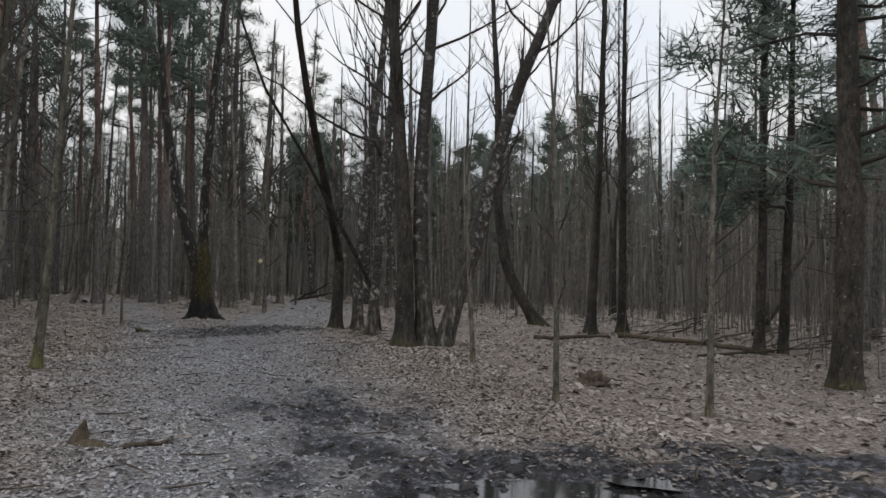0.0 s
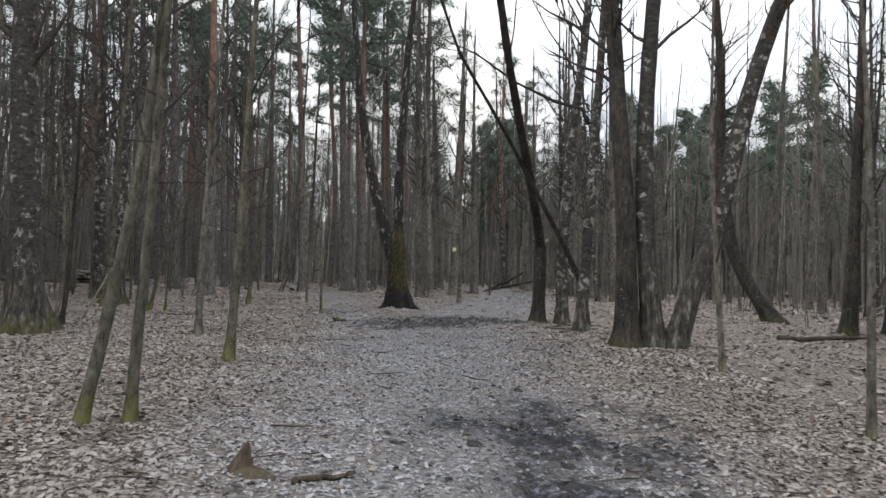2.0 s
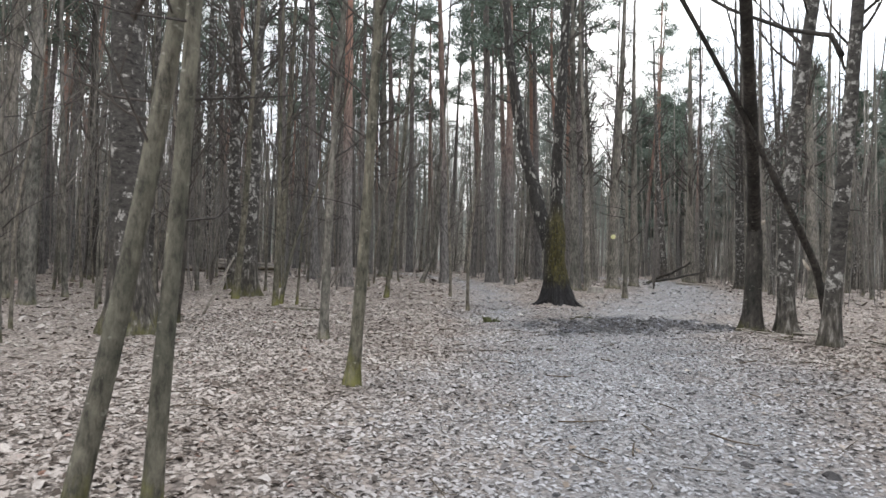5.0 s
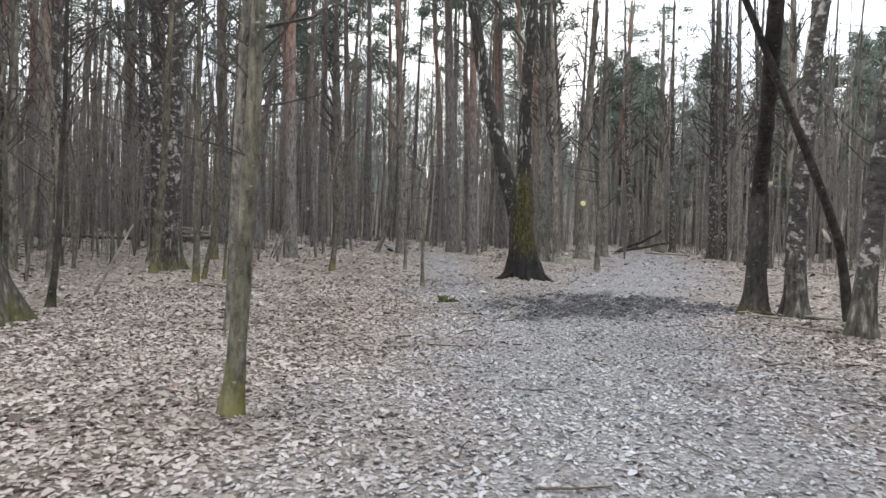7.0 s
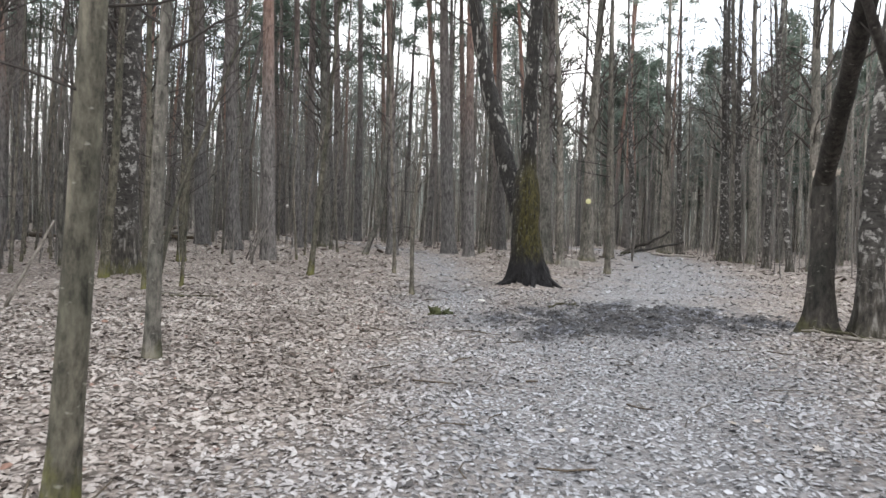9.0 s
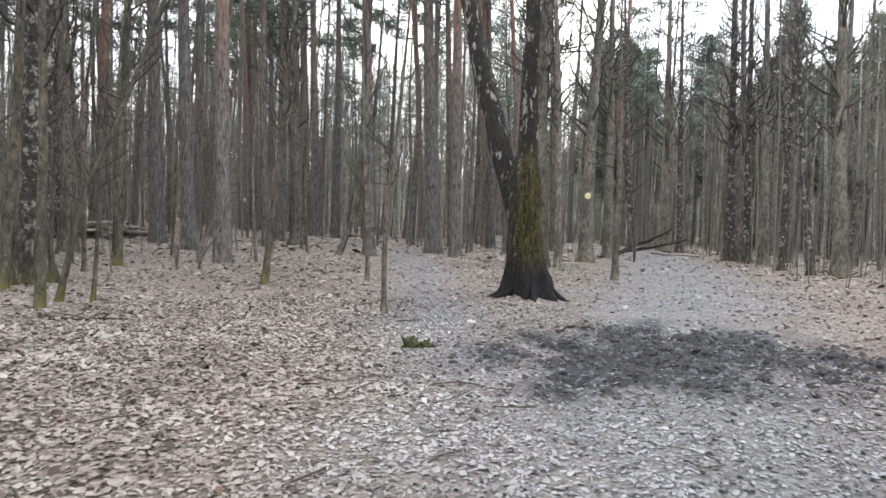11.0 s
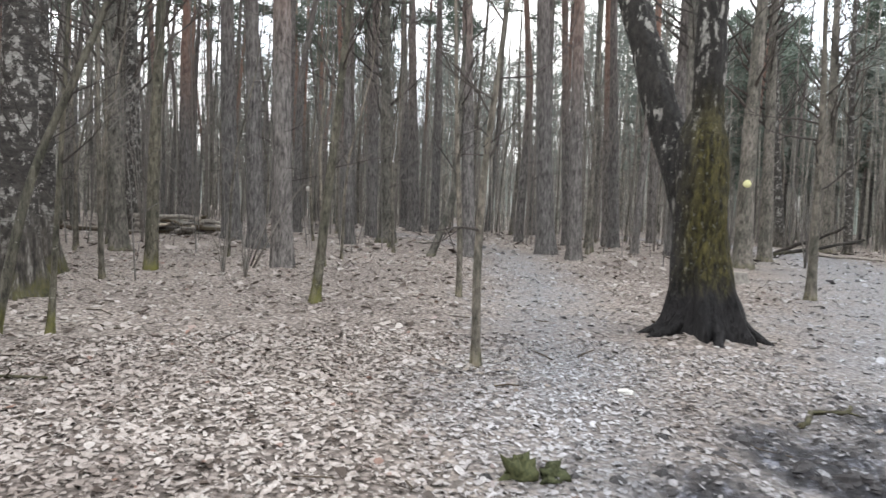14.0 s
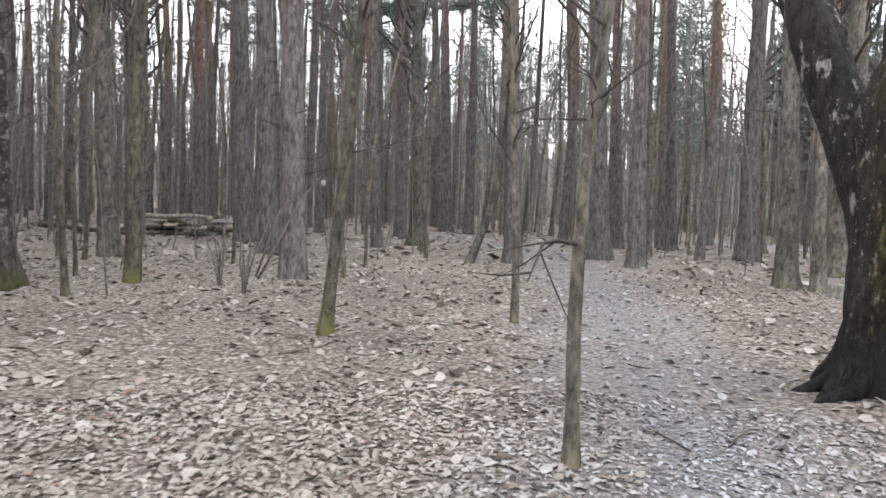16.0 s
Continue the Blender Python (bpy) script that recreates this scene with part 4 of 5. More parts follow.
for i in range(950):
    a, r = rng.uniform(0, 6.2832), rng.uniform(0, 1) ** 0.7
    x, y = -8 + math.cos(a) * (58 + 60 * r), 18 + math.sin(a) * (50 + 60 * r)
    if dist_line(x, y, TRAIL_MAIN) < 2.5 or dist_line(x, y, TRAIL_SIDE) < 2.0:
        continue
    z, h, d = gz(x, y), rng.uniform(9, 19), rng.uniform(0.1, 0.36)
    lx, ly = rng.gauss(-0.3, 0.5), rng.gauss(0, 0.5)
    bag.tube([(x, y, z - 0.2), (x + lx * 0.4, y + ly * 0.4, z + h * 0.5), (x + lx, y + ly, z + h)], [d * 0.55, d * 0.42, d * 0.12], 5)
    for k in range(12):
        hh = h * rng.uniform(0.25, 0.98)
        q = (x + lx * hh / h, y + ly * hh / h, z + hh)
        aa, ll = rng.uniform(0, 6.28), rng.uniform(0.8, 2.4)
        e = (q[0] + math.cos(aa) * ll, q[1] + math.sin(aa) * ll, q[2] + ll * rng.uniform(-0.1, 0.8))
        bag.tube([q, e], [0.028, 0.01], 3)
        if k % 2:
            s = Vector(q).lerp(Vector(e), 0.5)
            bag.tube([tuple(s), (s.x + rng.gauss(0, 0.6), s.y + rng.gauss(0, 0.6), s.z + rng.uniform(0.2, 1.2))], [0.018, 0.006], 3)
        if i % 3 == 0 and k < 8:
            for _ in range(4):
                far_green.tuft(Vector(q).lerp(Vector(e), rng.uniform(0.3, 1.1)), 0.75, rng, 5)
# many slender trunks, far off ahead
for i in range(2000):
    a, r = rng.uniform(0.45, 3.0), rng.uniform(40, 112)
    x, y = -6 + math.cos(a) * r, 12 + math.sin(a) * r
    if in_open(x, y):
        continue
    z, h, d = gz(x, y), rng.uniform(7, 16), rng.uniform(0.05, 0.2)
    lx, ly = rng.gauss(-0.3, 0.4), rng.gauss(0, 0.4)
    bag.tube([(x, y, z - 0.2), (x + lx, y + ly, z + h)], [d * 0.55, d * 0.12], 3)
    for k in range(4):
        u = rng.uniform(0.25, 0.95)
        aa, ll = rng.uniform(0, 6.28), rng.uniform(0.6, 2.2)
        q = (x + lx * u, y + ly * u, z + h * u)
        bag.tube([q, (q[0] + math.cos(aa) * ll, q[1] + math.sin(aa) * ll, q[2] + ll * rng.uniform(0.2, 1.3))], [0.022, 0.007], 3)
# tall evergreens behind them, their crowns closing the view below the sky
for i in range(430):
    a, r = rng.uniform(0.35, 3.3), rng.uniform(52, 108)
    x, y = -6 + math.cos(a) * r, 12 + math.sin(a) * r
    if in_open(x, y) or (a > 2.5 and i % 3):
        continue
    z, h = gz(x, y), rng.uniform(11, 18) * (1.0 if a < 1.9 else 1.25)
    d, low = rng.uniform(0.2, 0.36), rng.uniform(0.25, 0.5)
    bag.tube([(x, y, z - 0.2), (x, y, z + h)], [d * 0.55, 0.03], 4)
    for k in range(34):
        u = low + (1 - low) * (k + rng.random()) / 34
        aa, ll = rng.uniform(0, 6.28), (2.9 * (1 - u) / (1 - low) + 0.35) * rng.uniform(0.5, 1.1)
        q = Vector((x, y, z + h * u))
        e = q + Vector((math.cos(aa) * ll, math.sin(aa) * ll, ll * rng.uniform(-0.15, 0.3)))
        bag.tube([tuple(q), tuple(e)], [0.025, 0.008], 3)
        for w in (0.45, 0.75, 1.0):
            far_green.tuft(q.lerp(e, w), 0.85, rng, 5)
woods = new("far_woods")
tagged(woods, "dense far woods of bare and evergreen trunks", "woods", kind="stuff")
part("trunks", bag, PALED_FARBARK, woods)
part("needles", far_green, HAZED_NEEDLES, woods, "distant needles, paled grey-green for haze", False)

# thin bare growth reaching up between the larger trunks
thin = Bag()
made = 0
while made < 850:
    x, y = rng.uniform(-52, 30), rng.uniform(14, 66)
    if in_open(x, y) or dist_line(x, y, WALKED) < 19:
        continue
    made += 1
    z, h, d = gz(x, y), rng.uniform(6, 13), rng.uniform(0.035, 0.09)
    lx, ly = rng.gauss(-0.2, 0.45), rng.gauss(0, 0.45)
    thin.tube([(x, y, z - 0.1), (x + lx * 0.2, y + ly * 0.2, z + h * 0.35), (x + lx * 0.6, y + ly * 0.6, z + h * 0.7), (x + lx, y + ly, z + h)], [d * 0.5, d * 0.42, d * 0.28, 0.006], 4)
    for k in range(12):
        u = rng.uniform(0.3, 0.97)
        q = (x + lx * u, y + ly * u, z + h * u)
        aa, ll = rng.uniform(0, 6.28), rng.uniform(0.4, 1.7)
        e = (q[0] + math.cos(aa) * ll * 0.7, q[1] + math.sin(aa) * ll * 0.7, q[2] + ll * rng.uniform(0.3, 1.0))
        thin.tube([q, e], [0.013, 0.005], 3)
        f = (e[0] + rng.gauss(0, 0.3), e[1] + rng.gauss(0, 0.3), e[2] + rng.uniform(0.1, 0.6))
        thin.tube([e, f], [0.006, 0.003], 3)
thicket = new("thicket")
tagged(thicket, "thin bare whips and twigs filling the wood", "undergrowth", kind="stuff")
part("whips", thin, WHIP, thicket)

# the wood's closed edge in the distance, self-lit to look hazy
bag, n = Bag(), 2600
rows_top = []
for j in range(n):
    a = 6.2832 * j / n
    t = (11.5 if math.sin(a) * 0.5 + math.cos(a) > -0.2 else 8.5) + 4.0 * noise.noise(Vector((math.cos(a) * 9, math.sin(a) * 9, 1))) + 3.0 * noise.noise(Vector((math.cos(a) * 40, math.sin(a) * 40, 2))) + rng.uniform(-2.5, 2.5)
    rows_top.append((a, t))
for off in (0, 6):
    base = len(bag.v)
    for a, t in rows_top:
        x, y = -8 + math.cos(a + off) * (122 + off), 18 + math.sin(a + off) * (114 + off)
        bag.v += [(x, y, -1), (x, y, max(3.0, t))]
    bag.f += [(base + 2 * j, base + 2 * j + 1, base + 2 * ((j + 1) % n) + 1, base + 2 * ((j + 1) % n)) for j in range(n)]
edge = part("backdrop", bag, HAZED_FARWOOD, None, smooth=False)
tagged(edge, "far edge of the woods behind the trunks, glowing like haze", "backdrop", kind="structure")

# undergrowth: thin leafless shoots between the trunks
bag = Bag()
for i in range(3200):
    x, y = rng.uniform(-60, 34), rng.uniform(4, 74)
    if dist_line(x, y, WALKED) < (13 if x > -2 else 10) or dist_line(x, y, TRAIL_MAIN) < 3 or dist_line(x, y, TRAIL_SIDE) < 3 or (-18 < x < -2 and 8 < y < 30):
        continue
    z = gz(x, y)
    h = rng.uniform(0.8, 4.5)
    lx, ly = rng.gauss(0, 0.12) * h, rng.gauss(0, 0.12) * h
    r = 0.006 + 0.0035 * h
    bag.tube([(x, y, z - 0.05), (x + lx * 0.35, y + ly * 0.35, z + h * 0.5), (x + lx, y + ly, z + h)], [r, r * 0.7, r * 0.25], 3)
    for k in range(5):
        limb_h = h * rng.uniform(0.3, 0.95)
        q = (x + lx * limb_h / h * 0.9, y + ly * limb_h / h * 0.9, z + limb_h)
        a = rng.uniform(0, 6.28)
        l = rng.uniform(0.2, 0.6) * h * 0.4
        bag.tube([q, (q[0] + math.cos(a) * l, q[1] + math.sin(a) * l, q[2] + l * 0.7)], [r * 0.5, r * 0.15], 3)
shoots = new("undergrowth")
tagged(shoots, "thin leafless brown shoots between the trunks", "undergrowth", kind="stuff")
part("shoots", bag, WHIP, shoots)

# ---- things on the forest floor ----


def stump_pointed(x, y):
    """A snapped stub: a leaning wedge of split wood out of a low rotten mound."""
    ob = new("broken_stump")
    ob.matrix_world = pose(x, y, gz(x, y)) @ Matrix.Diagonal((0.82, 0.82, 0.86, 1))
    tagged(ob, "small splintered mossy stump, pointed, beside the trodden path", "stump")
    b = Bag()
    rings = []
    for h, rx, ry, ox in ((-0.06, 0.13, 0.1, 0.0), (0.0, 0.115, 0.09, 0.005), (0.06, 0.09, 0.075, 0.025), (0.12, 0.062, 0.055, 0.05), (0.17, 0.04, 0.038, 0.065), (0.21, 0.024, 0.022, 0.075), (0.245, 0.006, 0.006, 0.08)):
        rings.append([(ox + rx * (1 + 0.22 * math.sin(3 * j + 1 + 6 * h)) * math.cos(0.4488 * j), ry * (1 + 0.25 * math.sin(5 * j + 2)) * math.sin(0.4488 * j), h + 0.025 * math.sin(2.4 * j) * (0.04 < h < 0.2)) for j in range(14)])
    b.rings(rings)
    part("stub", b, DARKWOOD, ob)
    for px, py, pz, q in ((-0.05, 0.03, 0.1, 0.018), (0.0, -0.05, 0.13, 0.016), (0.1, 0.02, 0.12, 0.014)):
        b = Bag()
        b.tube([(px, py, -0.02), (px + 0.01, py, pz * 0.6), (px + 0.025, py, pz)], [q * 1.5, q, 0.003], 5)
        part("splinter", b, DARKWOOD, ob)
    b, rings = Bag(), []
    for h, q in ((-0.05, 1.15), (0.0, 0.9), (0.02, 0.7), (0.04, 0.42), (0.045, 0.1)):
        rings.append([(0.13 + 0.25 * q * (1 + 0.2 * math.sin(3 * j)) * math.cos(0.3927 * j), -0.02 + 0.13 * q * (1 + 0.2 * math.sin(2 * j + 1)) * math.sin(0.3927 * j), h + 0.008 * math.sin(4 * j)) for j in range(16)])
    b.rings(rings)
    part("mound", b, ROT, ob, "rotten wood grown over with dull moss")


def stick(x0, y0, x1, y1, r, label, name="fallen_branch", mat=None, wob=0.04, lift=0.0):
    ob = new(name)
    ob.matrix_world = pose(x0, y0, gz(x0, y0))
    tagged(ob, label, "branch" if r < 0.06 else "log", "fallen wood")
    rg = random.Random(int(abs(x0 * 131 + y1 * 17)))
    pts, n = [], 7
    for i in range(n):
        u = i / (n - 1)
        px, py = x0 + (x1 - x0) * u + rg.gauss(0, wob), y0 + (y1 - y0) * u + rg.gauss(0, wob)
        pts.append((px - x0, py - y0, gz(px, py) - gz(x0, y0) + r * 0.7 + lift * u))
    b = Bag()
    b.tube(pts, [r * (1 - 0.45 * i / (n - 1)) * rg.uniform(0.9, 1.1) for i in range(n)], 8 if r > 0.03 else 5)
    part("wood", b, mat or DEAD, ob)
    if r < 0.05:
        for k in (2, 4):
            t = Bag()
            limb(t, pts[k], math.atan2(y1 - y0, x1 - x0) + rg.choice((-0.7, 0.7)), 0.15, math.hypot(x1 - x0, y1 - y0) * 0.3, r * 0.5, rg, 0)
            part("twig", t, mat or DEAD, ob)
    return ob


def lump(name, x, y, sx, sy, sz, mat, label, category, seed, rough=0.25):
    """An uneven clod or clump half sunk in the ground."""
    ob = new(name)
    ob.matrix_world = pose(x, y, gz(x, y), 0, 0, seed * 40)
    tagged(ob, label, category)
    b, rings = Bag(), []
    for i in range(9):
        t = math.pi * (0.62 - 0.6 * i / 8)
        ring = []
        for j in range(16):
            a = 6.2832 * j / 16
            n = 1 + rough * (noise.noise(Vector((math.cos(a) * 2 + seed, math.sin(a) * 2, i * 0.5))) + 0.6 * noise.noise(Vector((math.cos(a) * 5, math.sin(a) * 5 + seed, i * 1.1)))) * 1.8
            ring.append((math.cos(a) * math.sin(t) * sx * n, math.sin(a) * math.sin(t) * sy * n, math.cos(t) * sz * n))
        rings.append(ring)
    b.rings(rings)
    part("body", b, mat, ob)
    return ob


def cut_stump(x, y, r, h):
    ob = new("cut_stump")
    ob.matrix_world = pose(x, y, gz(x, y))
    tagged(ob, "low sawn tree stump with a weathered top", "stump")
    b = Bag()
    rings = [[(rr * (1 + 0.08 * math.sin(4 * j)) * math.cos(6.2832 * j / 18), rr * (1 + 0.08 * math.sin(4 * j)) * math.sin(6.2832 * j / 18), z) for j in range(18)] for rr, z in ((r * 1.4, -0.08), (r * 1.15, 0.03), (r, h * 0.6), (r * 0.98, h))]
    b.rings(rings)
    part("bark", b, DEAD, ob)
    b = Bag()
    b.rings([[(rr * math.cos(6.2832 * j / 18), rr * math.sin(6.2832 * j / 18), z) for j in range(18)] for rr, z in ((r * 0.9, h - 0.01), (r * 0.9, h + 0.006))])
    part("cut_face", b, DEAD, ob, "grey sawn top")


stump_pointed(-3.55, 5.88)
stick(-3.12, 5.85, -2.84, 6.25, 0.03, "bare crooked root lying on the trodden path", "root", DARKWOOD, 0.03)
lump("root_clump", 1.75, 10.75, 0.3, 0.22, 0.17, DARKWOOD, "dark uprooted clump of roots on leaf litter", "root clump", 2, 0.4)
lump("mossy_clod", -9.15, 17.68, 0.09, 0.08, 0.1, MOSS, "small green mossy stub beside the path", "moss clump", 1, 0.6)
lump("mossy_clod", -8.98, 17.78, 0.1, 0.07, 0.05, MOSS, "low tuft of green moss beside the path", "moss clump", 3, 0.7)
lump("wooden_peg", -9.87, 16.42, 0.035, 0.03, 0.07, DEAD, "short brown wooden peg in leaf litter", "peg", 4, 0.15)
cut_stump(-10.6, 29.4, 0.27, 0.22)
lump("paper_scrap", -9.33, 19.8, 0.07, 0.04, 0.03, PAPER, "scrap of crumpled white paper on the path", "litter", 5, 0.5)
stick(-14.3, 16.5, -12.8, 16.6, 0.02, "thin fallen branch on leaf litter")
stick(-8.05, 19.85, -7.75, 20.6, 0.025, "dark stick lying in the mud patch", "fallen_branch", DARK)
stick(-13.7, 16.2, -12.85, 16.85, 0.022, "thin dark branch lying on the leaves", "fallen_branch", DARK)
stick(1.6, 20.0, 4.3, 22.0, 0.07, "fallen brown trunk lying behind the saplings", "fallen_log", DARKWOOD, 0.12)
stick(4.4, 22.2, 6.4, 20.2, 0.09, "mossy dark trunk lying in brushwood", "fallen_log", ROT, 0.1)
stick(6.3, 20.3, 7.6, 18.2, 0.09, "mossy dark trunk lying in brushwood", "fallen_log", ROT, 0.1)
stick(9.2, 23.5, 12.4, 26.2, 0.1, "slanting dead trunk propped over brushwood", "fallen_log", DARK, 0.06, 3.4)
stick(5.2, 17.2, 8.9, 18.4, 0.035, "fallen branch in the undergrowth", "fallen_log", DARK, 0.08, 0.2)
brush_rng = random.Random(57)
for k in range(34):
    bx, by = brush_rng.uniform(3.5, 15), brush_rng.uniform(19.5, 29)
    ba, bl = brush_rng.gauss(0.2, 0.7), brush_rng.uniform(1.2, 3.6)
    stick(bx, by, bx + math.cos(ba) * bl, by + math.sin(ba) * bl, brush_rng.uniform(0.018, 0.048), "dead branch lying in a tangle of brushwood", "fallen_branch", brush_rng.choice((DARK, DEAD, DARKWOOD)), 0.1, brush_rng.uniform(0.0, 0.9))
for k in range(14):
    bx, by = brush_rng.uniform(-4.2, -1.4), brush_rng.uniform(16.4, 19.2)
    ba, bl = brush_rng.uniform(0, 6.28), brush_rng.uniform(0.3, 0.9)
    stick(bx, by, bx + math.cos(ba) * bl, by + math.sin(ba) * bl, brush_rng.uniform(0.01, 0.025), "short broken branch at the foot of birches", "fallen_branch", DARK if k % 2 else DEAD, 0.03, 0.05)
stick(-33.0, 25.5, -27.5, 25.9, 0.1, "long fallen trunk between the pines", "fallen_log", DARKWOOD)
stick(-12.2, 43.5, -9.6, 42.2, 0.09, "leaning dead trunk among bare trees", "fallen_log", DARK, 0.05, 1.2)
stick(-12.0, 42.0, -9.2, 43.6, 0.08, "dead trunk lying across another", "fallen_log", DARK, 0.05, 0.7)
stick(-10.9, 44.6, -8.6, 43.4, 0.06, "short grey log lying by the far bend of the path", "fallen_log", DEAD, 0.03)
stick(-13.52, 13.77, -13.2, 14.25, 0.03, "slanting dead stake in the leaf litter", "stake", DEAD, 0.01, 1.2)

SHRUBS = [(-22.4, 17.9, 5.0, 7, 1), (-21.2, 20.4, 5.5, 8, 2), (-23.0, 21.2, 4.5, 6, 3), (-17.9, 22.2, 1.3, 6, 4), (-16.9, 21.9, 1.1, 5, 5), (-19.5, 17.0, 3.2, 6, 6), (-24.5, 24.5, 4.5, 7, 7), (-13.2, 40.5, 5.0, 8, 8), (-10.2, 36.6, 4.5, 7, 9), (-20.2, 34.6, 4.0, 6, 10), (7.5, 24.5, 3.5, 7, 11), (10.5, 21.5, 3.2, 7, 12)]

# log pile between the pines
pile_rng = random.Random(12)
for k in range(48):
    lvl = k // 15
    cx, cy = -27.9 + pile_rng.uniform(-0.5, 0.5), 28.1 + pile_rng.uniform(-1.0, 1.0)
    ang = radians(pile_rng.gauss(60, 62))
    ln = pile_rng.uniform(1.1, 2.4)
    ob = new("cut_log")
    ob.matrix_world = pose(cx, cy, gz(cx, cy))
    tagged(ob, "grey cut log heaped in a pile between pines", "log", "logs of the pile")
    b = Bag()
    z = 0.07 + lvl * 0.15
    r = pile_rng.uniform(0.03, 0.1)
    pts = [(math.cos(ang) * ln * u + pile_rng.gauss(0, 0.04), math.sin(ang) * ln * u + pile_rng.gauss(0, 0.04), z + pile_rng.uniform(-0.03, 0.09)) for u in (-0.5, -0.15, 0.2, 0.5)]
    b.tube(pts, [r, r * 0.97, r * 0.93, r * 0.85], 9)
    part("wood", b, (DEAD, PALEWOOD, ROT, DEAD, DEAD)[k % 5], ob)

def shrub(x, y, h, stems, seed, label):
    """A clump of thin shoots fanning out from one foot."""
    ob = new("bare_shrub")
    ob.matrix_world = pose(x, y, gz(x, y))
    tagged(ob, label, "shrub", "shrubs of the undergrowth")
    rg = random.Random(seed)
    for k in range(stems):
        az, lean, top = 6.2832 * k / stems + rg.uniform(-0.5, 0.5), rg.uniform(0.06, 0.3), h * rg.uniform(0.55, 1.1)
        line = [(math.cos(az) * lean * top * u ** 1.3 + rg.gauss(0, 0.02) * u, math.sin(az) * lean * top * u ** 1.3 + rg.gauss(0, 0.02) * u, top * u - 0.04) for u in (0, 0.25, 0.5, 0.75, 1.0)]
        b = Bag()
        b.tube(line, [0.02, 0.016, 0.012, 0.008, 0.003], 5)
        for u in (1, 2, 2, 3, 3):
            limb(b, line[u], az + rg.gauss(0, 0.9), rg.uniform(0.5, 1.1), top * rg.uniform(0.15, 0.32), 0.006, rg, 2)
        part("shoot", b, WHIP, ob)


for x, y, h, stems, seed in SHRUBS:
    shrub(x, y, h, stems, seed, "bare pale shrub of thin fanned shoots" if h > 2 else "low twiggy brown shrub among fallen leaves")

# a snapped sapling with a pale hanging leaf, by the pines
ob = new("snapped_branch")
ob.matrix_world = pose(-17.5, 23.3, gz(-17.5, 23.3))
tagged(ob, "pale broken branch with one dry hanging leaf", "branch")
b = Bag()
b.tube([(-0.55, -0.3, -0.03), (-0.25, -0.15, 0.6), (0.05, 0.0, 1.25), (0.3, 0.15, 1.62), (0.5, 0.2, 1.66)], [0.022, 0.018, 0.015, 0.012, 0.006], 6)
b.tube([(-0.75, -0.2, -0.03), (-0.4, -0.1, 0.9), (-0.05, 0.05, 1.9)], [0.02, 0.016, 0.006], 6)
part("wood", b, DEAD, ob)
b = Bag()
b.rings([[(0.4 + 0.045 * sx, 0.17 + 0.006 * k, 1.56 + 0.04 * sz) for sx, sz in ((-1, -1), (0, -1.4), (1, -0.8), (1, 0.9), (0, 1.3), (-1, 0.8))] for k in (0, 1)])
part("leaf", b, LEAF, ob, "pale dry leaf")

# puddles in the ruts
for px, py, sx, sy, seed in ((0.5, 5.25, 0.75, 0.35, 1), (-0.35, 4.9, 0.4, 0.22, 2), (1.5, 5.6, 0.5, 0.22, 3)):
    b = Bag()
    ring = [(math.cos(6.2832 * j / 30) * sx * (1 + 0.5 * noise.noise(Vector((math.cos(0.2094 * j) * 2, math.sin(0.2094 * j) * 2, seed)))), math.sin(6.2832 * j / 30) * sy * (1 + 0.5 * noise.noise(Vector((math.cos(0.2094 * j) * 2 + 7, math.sin(0.2094 * j) * 2, seed)))), 0) for j in range(30)]
    b.v, b.f = ring, [tuple(range(30))]
    ob = mesh_object("puddle", b.v, b.f, WATER)
    ob.matrix_world = pose(px, py, gz(px, py) + 0.028)
    tagged(ob, "shallow muddy puddle in a rut of the path", "puddle", kind="structure")

# ---- fallen leaves ----
lr = np.random.default_rng(4)


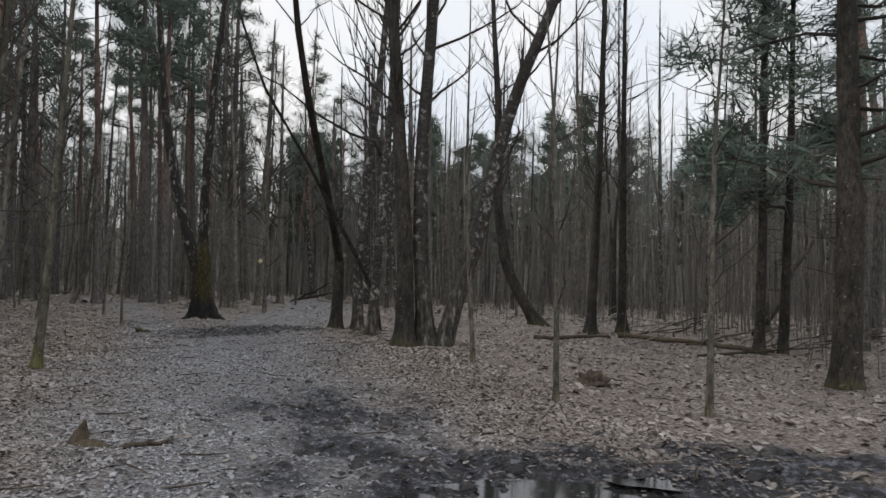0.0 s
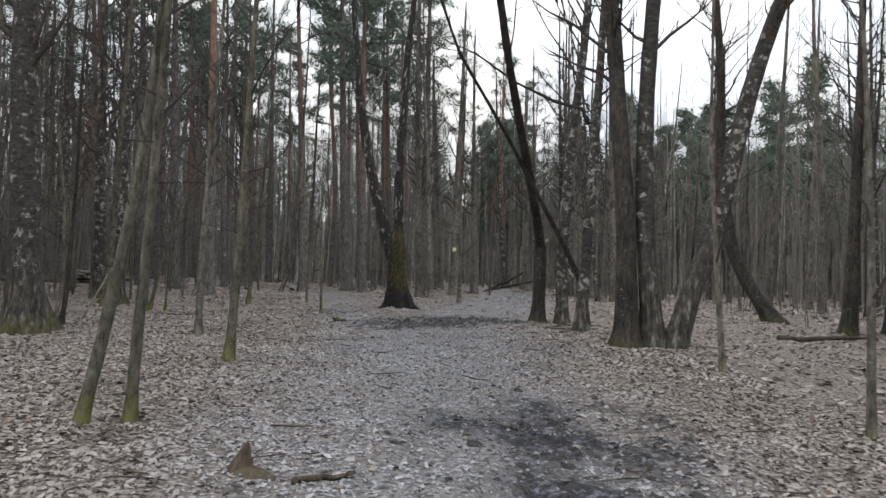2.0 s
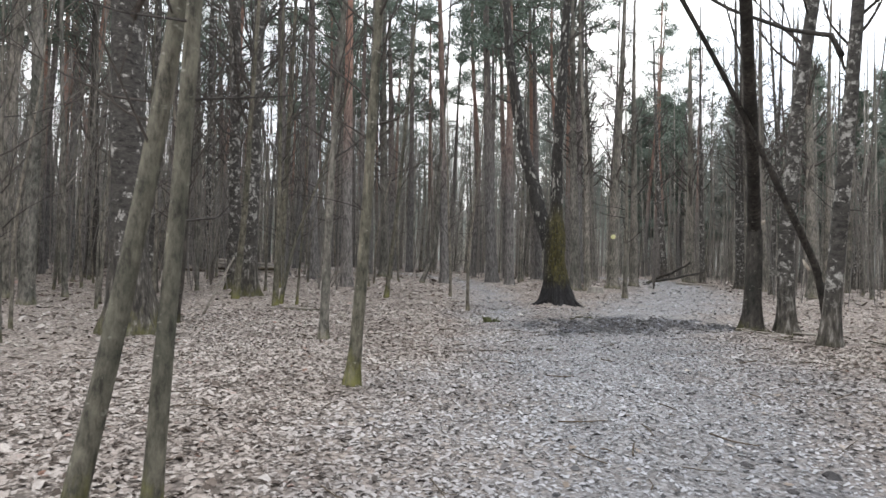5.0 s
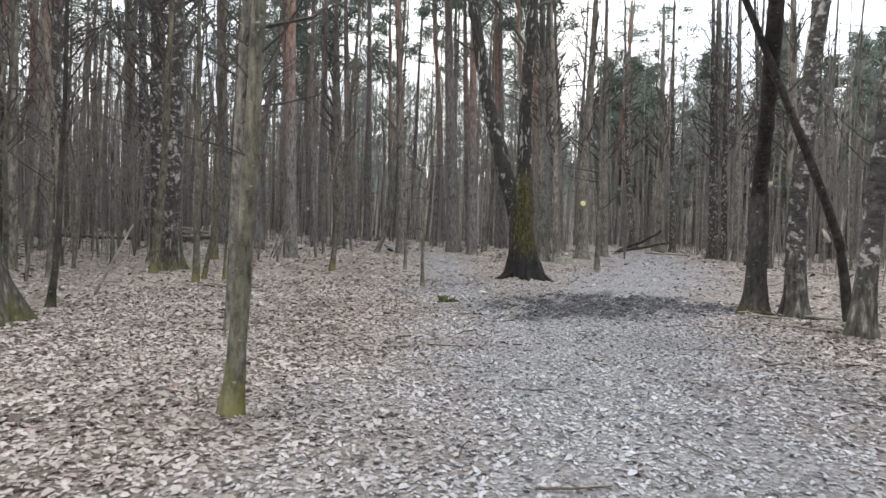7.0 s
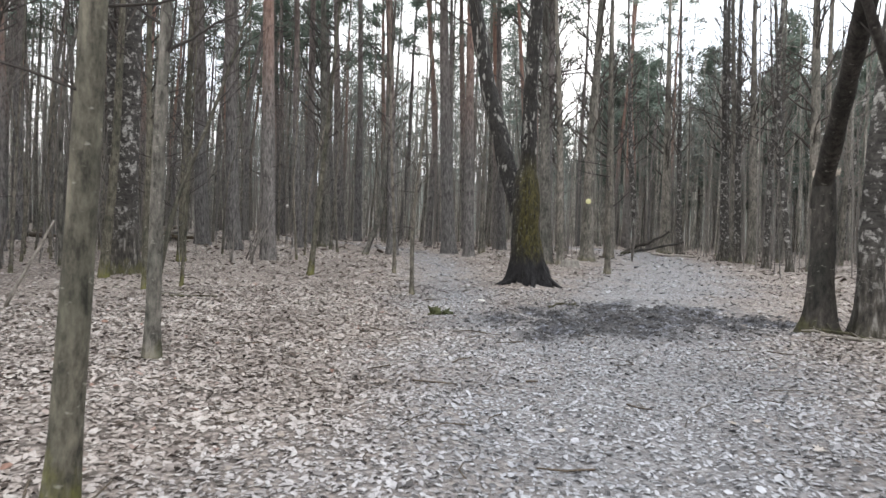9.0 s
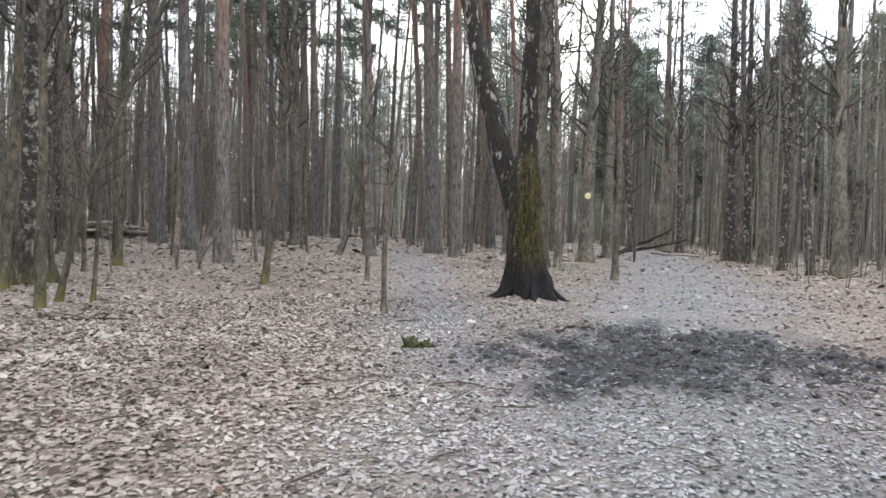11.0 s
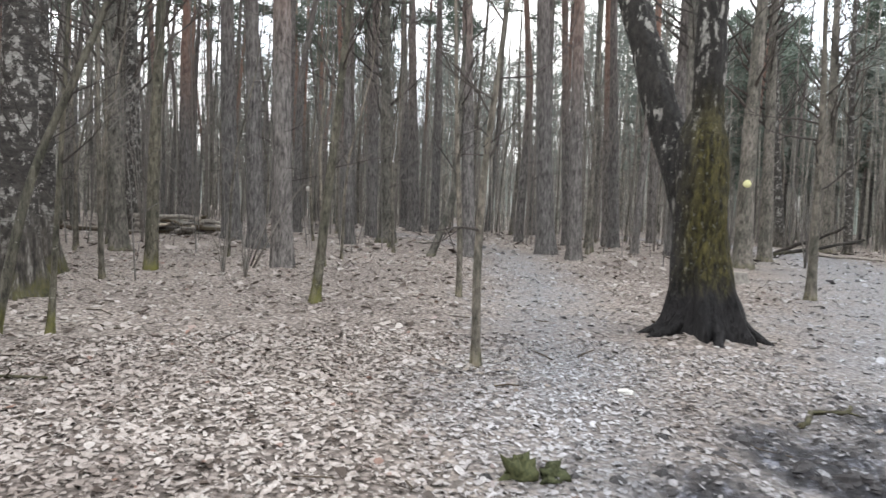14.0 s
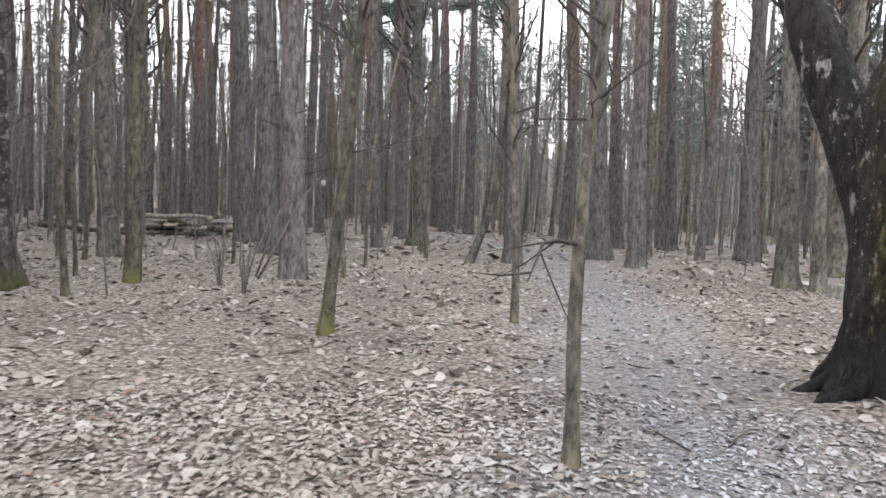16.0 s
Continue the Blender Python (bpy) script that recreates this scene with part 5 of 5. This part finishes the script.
def leaf_field(count, xs, ys, size, keep):
    x, y = lr.uniform(*xs, count), lr.uniform(*ys, count)
    ok = keep(x, y)
    x, y = x[ok], y[ok]
    n = len(x)
    pm, mm = path_mask(x, y), mud_mask(x, y)
    s = np.clip(lr.lognormal(-0.1, 0.36, n), 0.45, 1.9) * size * (1 - 0.3 * pm)
    z = ground_z(x, y)
    # a broad uneven leaf of four triangles, partly folded
    lx = np.array([-1.0, -0.45, 0.5, 1.0, 0.4, -0.5])
    ly = np.array([0.0, 0.64, 0.56, 0.0, -0.56, -0.62])
    curl = lr.uniform(-0.2, 0.6, (n, 1))
    lz = np.abs(ly)[None, :] * curl + 0.2 * lr.uniform(-1, 1, (n, 1)) * lx[None, :] ** 2 + lr.normal(0, 0.07, (n, 6))
    jit = lr.uniform(0.5, 1.3, (n, 6))
    lx2, ly2 = lx[None, :] * jit, ly[None, :] * jit * lr.uniform(0.7, 1.4, (n, 1))
    a = lr.uniform(0, 6.2832, n)[:, None]
    tx, ty = lr.normal(0, 0.2, n)[:, None], lr.normal(0, 0.2, n)[:, None]
    k = s[:, None] * 0.5
    wx = (lx2 * np.cos(a) - ly2 * np.sin(a)) * k
    wy = (lx2 * np.sin(a) + ly2 * np.cos(a)) * k
    wz = lz * k + wx * tx + wy * ty
    wz = wz - wz.min(1, keepdims=True) * 0.75 + 0.003
    verts = np.stack([x[:, None] + wx, y[:, None] + wy, z[:, None] + wz], 2).reshape(-1, 3)
    base = (np.arange(n) * 6)[:, None]
    tri = np.array([[0, 2, 1], [0, 3, 2], [0, 4, 3], [0, 5, 4]])
    return verts, (base[:, :, None] + tri[None]).reshape(-1, 3), np.repeat(pm, 6), np.repeat(mm, 6)


def near_walk(lo, hi):
    """A band round the walk, with fewer leaves left in the mud."""
    def keep(x, y):
        d = dist_line(x, y, WALKED)
        p = 1 - 0.7 * np.clip(mud_mask(x, y) * 1.2, 0, 1) - 0.1 * path_mask(x, y)
        return (d < hi) & (d >= lo) & (lr.random(len(x)) < p)
    return keep


lv, lf, lp, lm, off = [], [], [], [], 0
for count, xs, ys, size, keep in (
        (400000, (-15, 5), (0.5, 23.5), 0.048, near_walk(0, 5.3)),
        (84000, (-26, 13), (-1, 33), 0.082, near_walk(5.3, 15)),
        (26000, (-45, 24), (0, 55), 0.18, near_walk(15, 36))):
    v, f, p, q = leaf_field(count, xs, ys, size, keep)
    lv.append(v)
    lf.append(f + off)
    lp.append(p)
    lm.append(q)
    off += len(v)
carpet = mesh_object("leaf_litter", np.concatenate(lv), np.concatenate(lf), LEAVES, None, False)
tagged(carpet, "carpet of dry curled brown and grey fallen leaves", "leaf litter", kind="stuff")
for key, vals in (("path", lp), ("mud", lm)):
    at = carpet.data.attributes.new(key, "FLOAT", "POINT")
    at.data.foreach_set("value", np.concatenate(vals).astype(np.float32))

# clods thrown up in the mud
b, rg = Bag(), random.Random(21)
made = 0
while made < 2400:
    cx, cy = rg.choice(((-6.3, 19.4), (-6.3, 19.4), (-6.0, 18.6), (-1.9, 8.0), (0.3, 5.6), (-7.2, 17.6)))
    cx, cy = cx + rg.gauss(0, 1.3), cy + rg.gauss(0, 1.2)
    if rg.random() > float(mud_mask(np.array(cx), np.array(cy))):
        continue
    made += 1
    s, z0 = rg.uniform(0.01, 0.036) * (1.8 if made % 9 == 0 else 1), gz(cx, cy) - 0.004
    rot = rg.uniform(0, 6.28)
    rings = [[(cx + math.cos(rot + 1.2566 * j) * s * q * rg.uniform(0.7, 1.3), cy + math.sin(rot + 1.2566 * j) * s * q * rg.uniform(0.7, 1.3), z0 + s * hgt * rg.uniform(0.8, 1.2)) for j in range(5)] for q, hgt in ((1.6, -0.3), (1.1, 0.3), (0.4, 0.7))]
    b.rings(rings)
clods = new("mud_clods")
tagged(clods, "dark wet clods churned up in the mud", "mud", kind="stuff")
part("clods", b, MUD, clods, "", False)

# small twigs lying among the leaves
b, rg = Bag(), random.Random(31)
for k in range(260):
    i = rg.randrange(4)
    w = rg.random()
    cx = WALKED[i][0] * (1 - w) + WALKED[i + 1][0] * w + rg.gauss(0, 4)
    cy = WALKED[i][1] * (1 - w) + WALKED[i + 1][1] * w + rg.gauss(2, 3)
    an, ln = rg.uniform(0, 6.28), rg.uniform(0.08, 0.45)
    pts = []
    for u in (-0.5, 0.0, 0.5):
        px, py = cx + math.cos(an) * ln * u + rg.gauss(0, 0.012), cy + math.sin(an) * ln * u + rg.gauss(0, 0.012)
        pts.append((px, py, gz(px, py) + 0.012 + rg.uniform(0, 0.015)))
    r = rg.uniform(0.003, 0.009)
    b.tube(pts, [r, r * 0.9, r * 0.6], 4)
twigs = new("fallen_twigs")
tagged(twigs, "small dark twigs strewn among the fallen leaves", "twigs", kind="stuff")
part("twig_pieces", b, DARKWOOD, twigs)

# large single leaves beside the walked line
lobes = [(1.0, 0), (0.45, 0.16), (0.62, 0.5), (0.25, 0.36), (0.05, 0.72), (-0.15, 0.32), (-0.5, 0.4), (-0.42, 0.08), (-0.85, 0.0)]
outline = lobes + [(px, -py) for px, py in lobes[-2:0:-1]]
leaf_meshes = []
for k in range(8):
    b = Bag()
    rg = random.Random(k)
    cu, tw = rg.uniform(0.1, 0.55), rg.uniform(-0.3, 0.3)
    b.v.append((0, 0, 0.0))
    for px, py in outline:
        j = rg.uniform(0.85, 1.15)
        b.v.append((px * j, py * j, cu * py * py + tw * px * py + 0.12 * px * px))
    b.f = [(0, i, i % len(outline) + 1) for i in range(1, len(outline) + 1)]
    me = bpy.data.meshes.new("leaf")
    me.from_pydata(b.v, [], b.f)
    me.materials.append(LEAF)
    leaf_meshes.append(me)
rg = random.Random(9)
placed = 0
while placed < 300:
    u = rg.random()
    i = min(3, int(u * 4))
    w = u * 4 - i
    cx = WALKED[i][0] * (1 - w) + WALKED[i + 1][0] * w + rg.gauss(0, 2.2)
    cy = WALKED[i][1] * (1 - w) + WALKED[i + 1][1] * w + rg.gauss(2.5, 1.6)
    if placed % 6 == 0:
        cx, cy = -10.7 + rg.gauss(0, 0.28), 19.6 + rg.gauss(0, 0.24)
    if float(mud_mask(np.array(cx), np.array(cy))) > 0.6 and rg.random() < 0.6:
        continue
    ob = new("leaf", leaf_meshes[placed % 8])
    s = rg.uniform(0.035, 0.06)
    ob.matrix_world = pose(cx, cy, gz(cx, cy) + 0.014, rg.gauss(0, 12), rg.gauss(0, 12), rg.uniform(0, 360)) @ Matrix.Diagonal((s, s, s, 1))
    ob.parent = ground
    placed += 1
